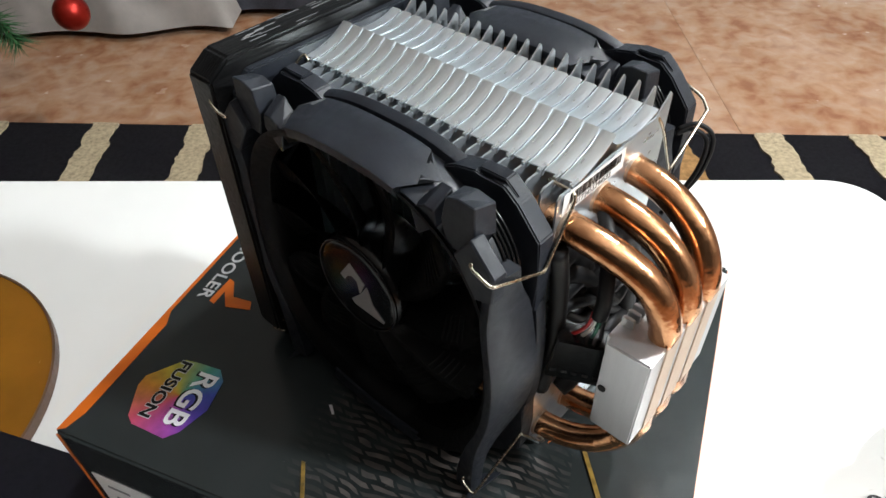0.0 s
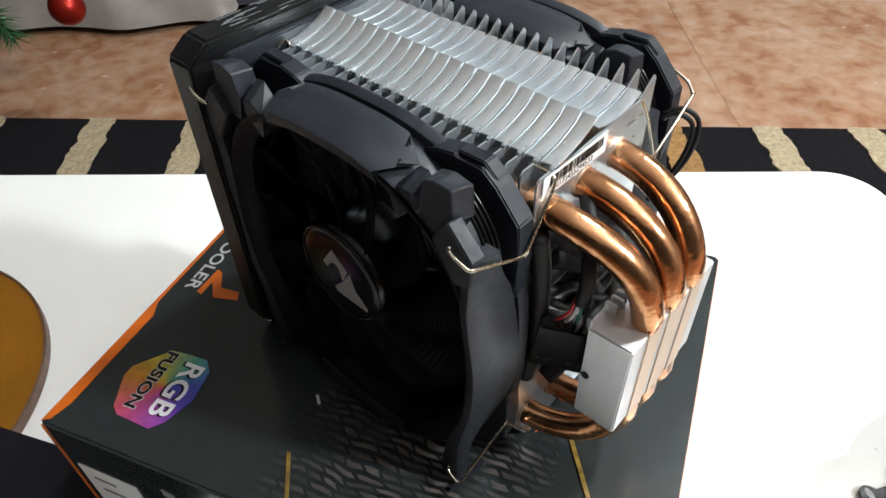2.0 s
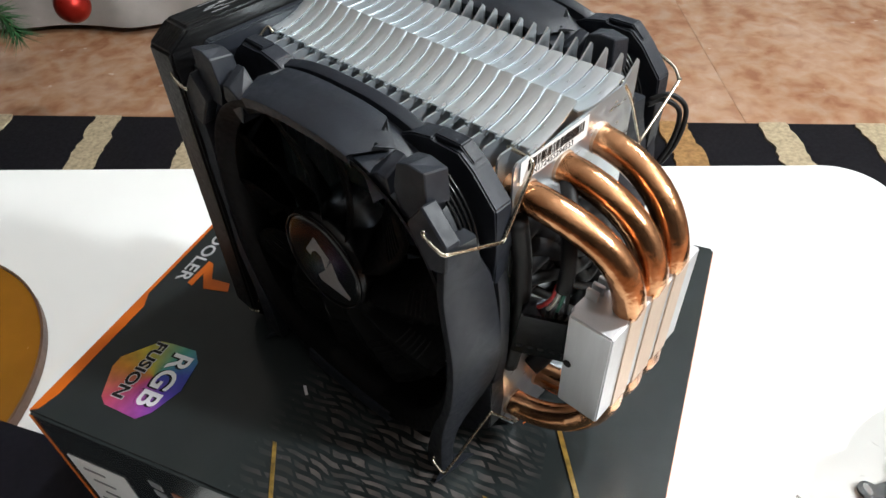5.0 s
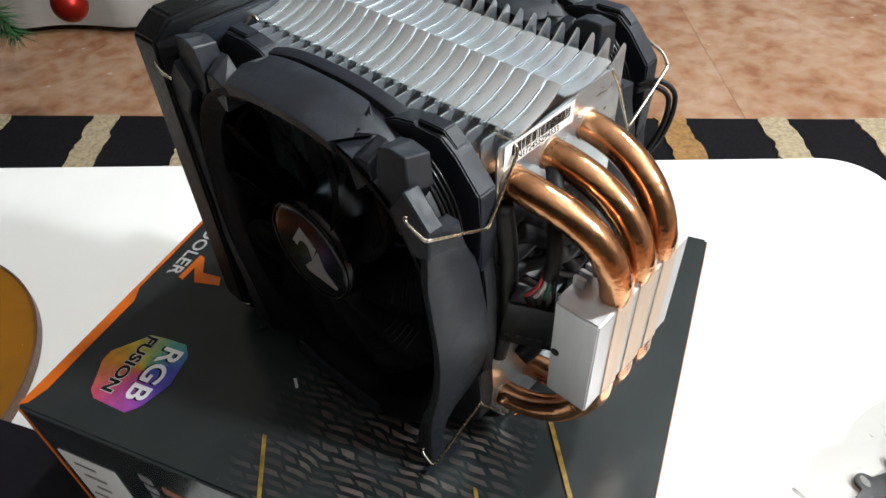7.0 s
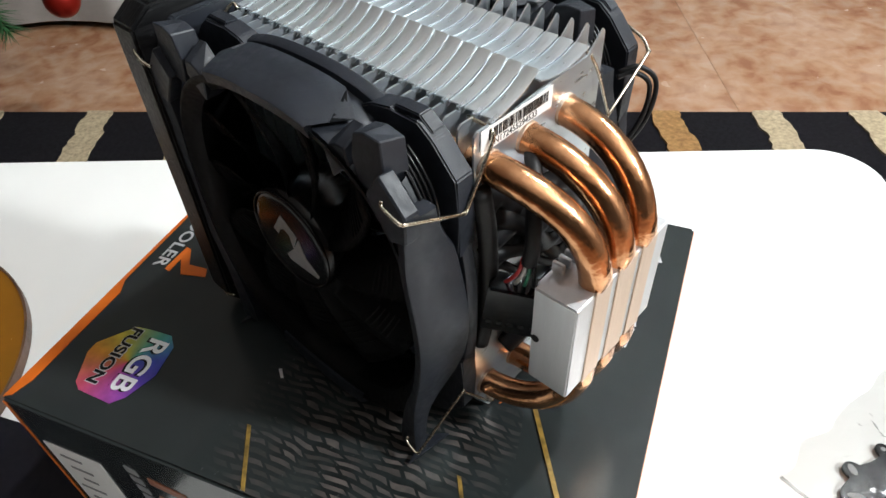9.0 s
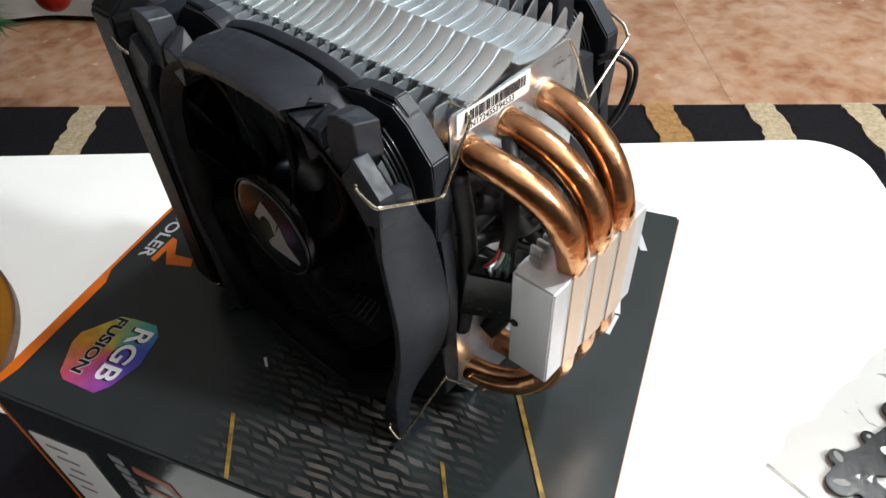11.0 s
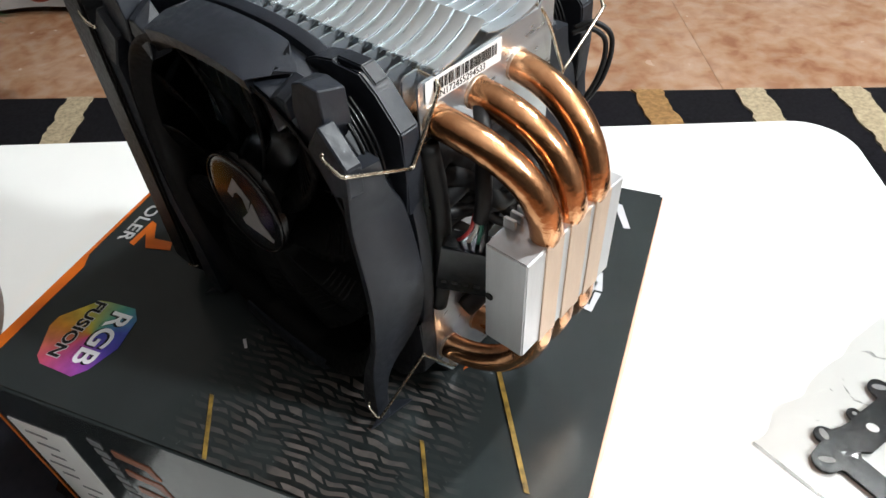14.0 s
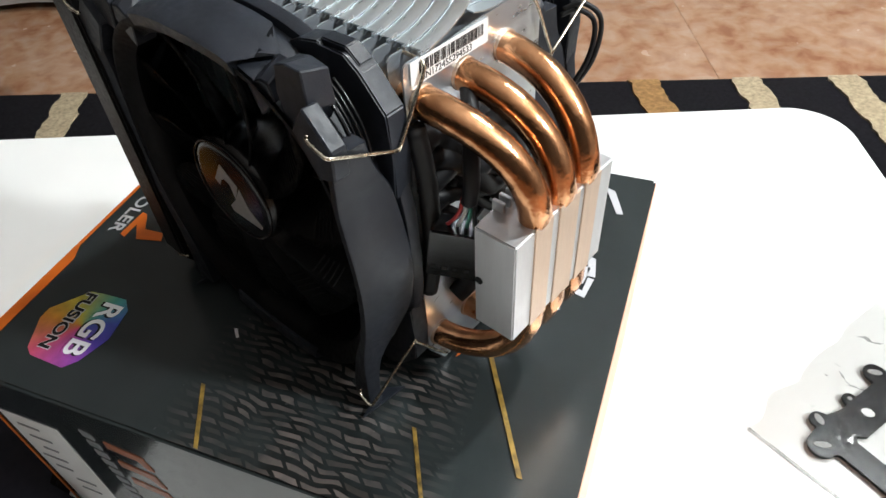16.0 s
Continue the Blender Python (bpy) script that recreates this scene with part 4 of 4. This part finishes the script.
def plastic_bag():
    e = thing("plastic_bag", pose(0.209, 0.1965, TABLE, 0, 0, 37), "crumpled clear plastic bag over the bracket", "bag")
    bm = bmesh.new()
    nx, ny = 44, 34
    rnd = random.Random(31)
    rows = []
    for i in range(nx + 1):
        row = []
        for j in range(ny + 1):
            u, v = i / nx, j / ny
            x, y = 0.14 * u, -0.095 + 0.095 * v
            edge = min(1, min(u, v, 1 - u, 1 - v) * 9)
            creases = 0.0
            for k, (f, ax, ay) in enumerate(((46, 1, 0.4), (60, -0.5, 1), (85, 0.8, -0.9))):
                w = noise.noise(Vector((x * f * ax + y * f * ay, (x * -ay + y * ax) * f * 0.35, k * 3.1)))
                creases += (1 - abs(w) * 2.4) * (0.005, 0.004, 0.003)[k]
            wob = rnd.uniform(-0.0011, 0.0011) * edge
            row.append(bm.verts.new((x + 0.005 * noise.noise(Vector((x * 45, y * 45, 2))) + wob, y + 0.005 * noise.noise(Vector((x * 50, y * 50, 9))) - wob,
                                     0.0012 + edge * max(0.0032, 0.0035 + creases + rnd.uniform(-0.0009, 0.0009)))))
        rows.append(row)
    for i in range(nx):
        for j in range(ny):
            bm.faces.new((rows[i][j], rows[i + 1][j], rows[i + 1][j + 1], rows[i][j + 1]))
    bmesh.ops.triangulate(bm, faces=list(bm.faces))
    part("film", bm, film, e, "clear crumpled film")
    seal = prism([(0.0, -0.096), (0.0015, -0.096), (0.0015, -0.002), (0.0, -0.002)], 0.0006, 0.0016, "z")
    part("seal_strip", seal, film, e, "flat sealed edge")


plastic_bag()


# ---- beyond the table ----
def bauble():
    c = Vector((0.019, 0.012, 0.248)) + Vector((-0.4719, 0.8128, -0.3415)) * 1.42 + Vector((0.010, 0, 0.002))
    e = thing("christmas_bauble", Matrix.Translation(c), "shiny red christmas bauble hanging from a fir branch", "ornament")
    bm = bmesh.new()
    bmesh.ops.create_uvsphere(bm, u_segments=40, v_segments=24, radius=0.03)
    part("ball", bm, ball_red, e, smooth=True)
    cap = bmesh.new()
    bmesh.ops.create_cone(cap, cap_ends=True, segments=16, radius1=0.008, radius2=0.007, depth=0.01)
    part("cap", cap, steel, e).matrix_local = pose(0, 0, 0.0345)
    part("thread", tube([(0, 0, 0.039), (-0.008, 0.002, 0.1), (-0.02, 0.0, 0.16)], 0.0006, 6), steel, e)
    return c


ball_at = bauble()


def christmas_tree():
    """A trunk with tiers of drooping needled branches, three of them reaching out over the floor."""
    eye = Vector((0.019, 0.012, 0.248))
    foot = Vector((-1.02, 1.88, FLOOR + 0.02))
    e = thing("christmas_tree", Matrix.Translation(foot), "green artificial christmas tree standing in a heap of cloth", "tree")
    part("trunk", tube([(0, 0, 0.0), (0, 0, 0.9), (0, 0, 1.85)], [0.03, 0.022, 0.006], 10), branch_brown, e)
    rnd = random.Random(2)
    tips = eye + Vector((-0.5235, 0.7825, -0.337)) * 1.38
    lines = [[(-0.3, 0.05, 0.12), (-0.14, 0.02, 0.05), (-0.03, 0, 0.01), (0.0, -0.01, -0.03)], [(-0.3, 0.0, 0.2), (-0.12, 0.03, 0.12), (-0.01, 0.03, 0.075)]]
    lines = [[foot + Vector((0, 0, 0.55))] + [tips + Vector(p) for p in pts] for pts in lines]
    lines.append([foot + Vector((0, 0, 0.8)), ball_at + Vector((-0.16, 0.23, 0.24)), ball_at + Vector((-0.02, 0, 0.165)), ball_at + Vector((0.05, 0, 0.15))])
    for k in range(54):
        h = 0.42 + 1.36 * k / 54
        reach = 0.72 * (1 - h / 1.95) + 0.05
        a = 2.4 * k
        out = Vector((math.cos(a), math.sin(a), 0))
        root = foot + Vector((0, 0, h))
        lines.append([root, root + out * reach * 0.5 + Vector((0, 0, -0.01)), root + out * reach + Vector((0, 0, -0.05 + rnd.uniform(-0.02, 0.02)))])
    for pts in lines:
        line = spline([Vector(p) - foot for p in pts], 9)
        branch = part("branch", tube(line, [0.006 - 0.004 * i / len(line) for i in range(len(line))], 6), branch_brown, e)
        bm = bmesh.new()
        for i in range(3, len(line) - 1):
            d = (line[i + 1] - line[i]).normalized()
            span = (line[i + 1] - line[i]).length
            for k in range(max(14, int(span * 900))):
                p = line[i].lerp(line[i + 1], rnd.random())
                o = Matrix.Rotation(rnd.uniform(0, 6.283), 3, d) @ d.orthogonal().normalized()
                tip = p + (o * 0.8 + d * 0.6).normalized() * rnd.uniform(0.025, 0.052)
                w = d.cross(o) * 0.0016
                bm.faces.new([bm.verts.new(q) for q in (p - w, p + w, tip)])
                bm.faces.new([bm.verts.new(q) for q in (p - o * 0.001, p + d * 0.002, tip)])
        tagged(part("needles", bm, needle_green, branch), kind="stuff")


christmas_tree()


def heap(name, label, category, material, x0, x1, y0, y1, height, seed, rz=0.0):
    """A heap of folded cloth on the floor."""
    bm = bmesh.new()
    nx, ny = 90, 50
    rows = []
    for i in range(nx + 1):
        row = []
        for j in range(ny + 1):
            u, v = i / nx, j / ny
            x, y = x0 + (x1 - x0) * u, y0 + (y1 - y0) * v
            rise = min(1, v * 11) * min(1, (1 - u) * 7) * min(1, u * 7)
            fold = noise.noise(Vector((x * 8 + y * 7, y * 2.0 + seed, seed))) * 0.9 + 0.9 * (0.4 - abs(noise.noise(Vector((x * 11 + y * 10, y * 2.5, seed + 3)))))
            row.append(bm.verts.new((x, y + 0.035 * noise.noise(Vector((x * 6, seed, 0))), 0.022 + max(0.0, rise ** 0.6 * height * (0.7 + 0.9 * fold)))))
        rows.append(row)
    for i in range(nx):
        for j in range(ny):
            bm.faces.new((rows[i][j], rows[i + 1][j], rows[i + 1][j + 1], rows[i][j + 1]))
    o = part(name, bm, material, smooth=True)
    o.matrix_world = pose(0, 0, FLOOR, 0, 0, rz)
    return tagged(o, label, category)


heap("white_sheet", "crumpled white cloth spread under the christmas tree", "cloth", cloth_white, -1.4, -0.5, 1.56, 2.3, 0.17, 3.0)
heap("dark_cloth", "dark blue cloth lying in folds on the floor", "cloth", cloth_dark, -0.56, 0.0, 1.66, 2.3, 0.17, 8.0)
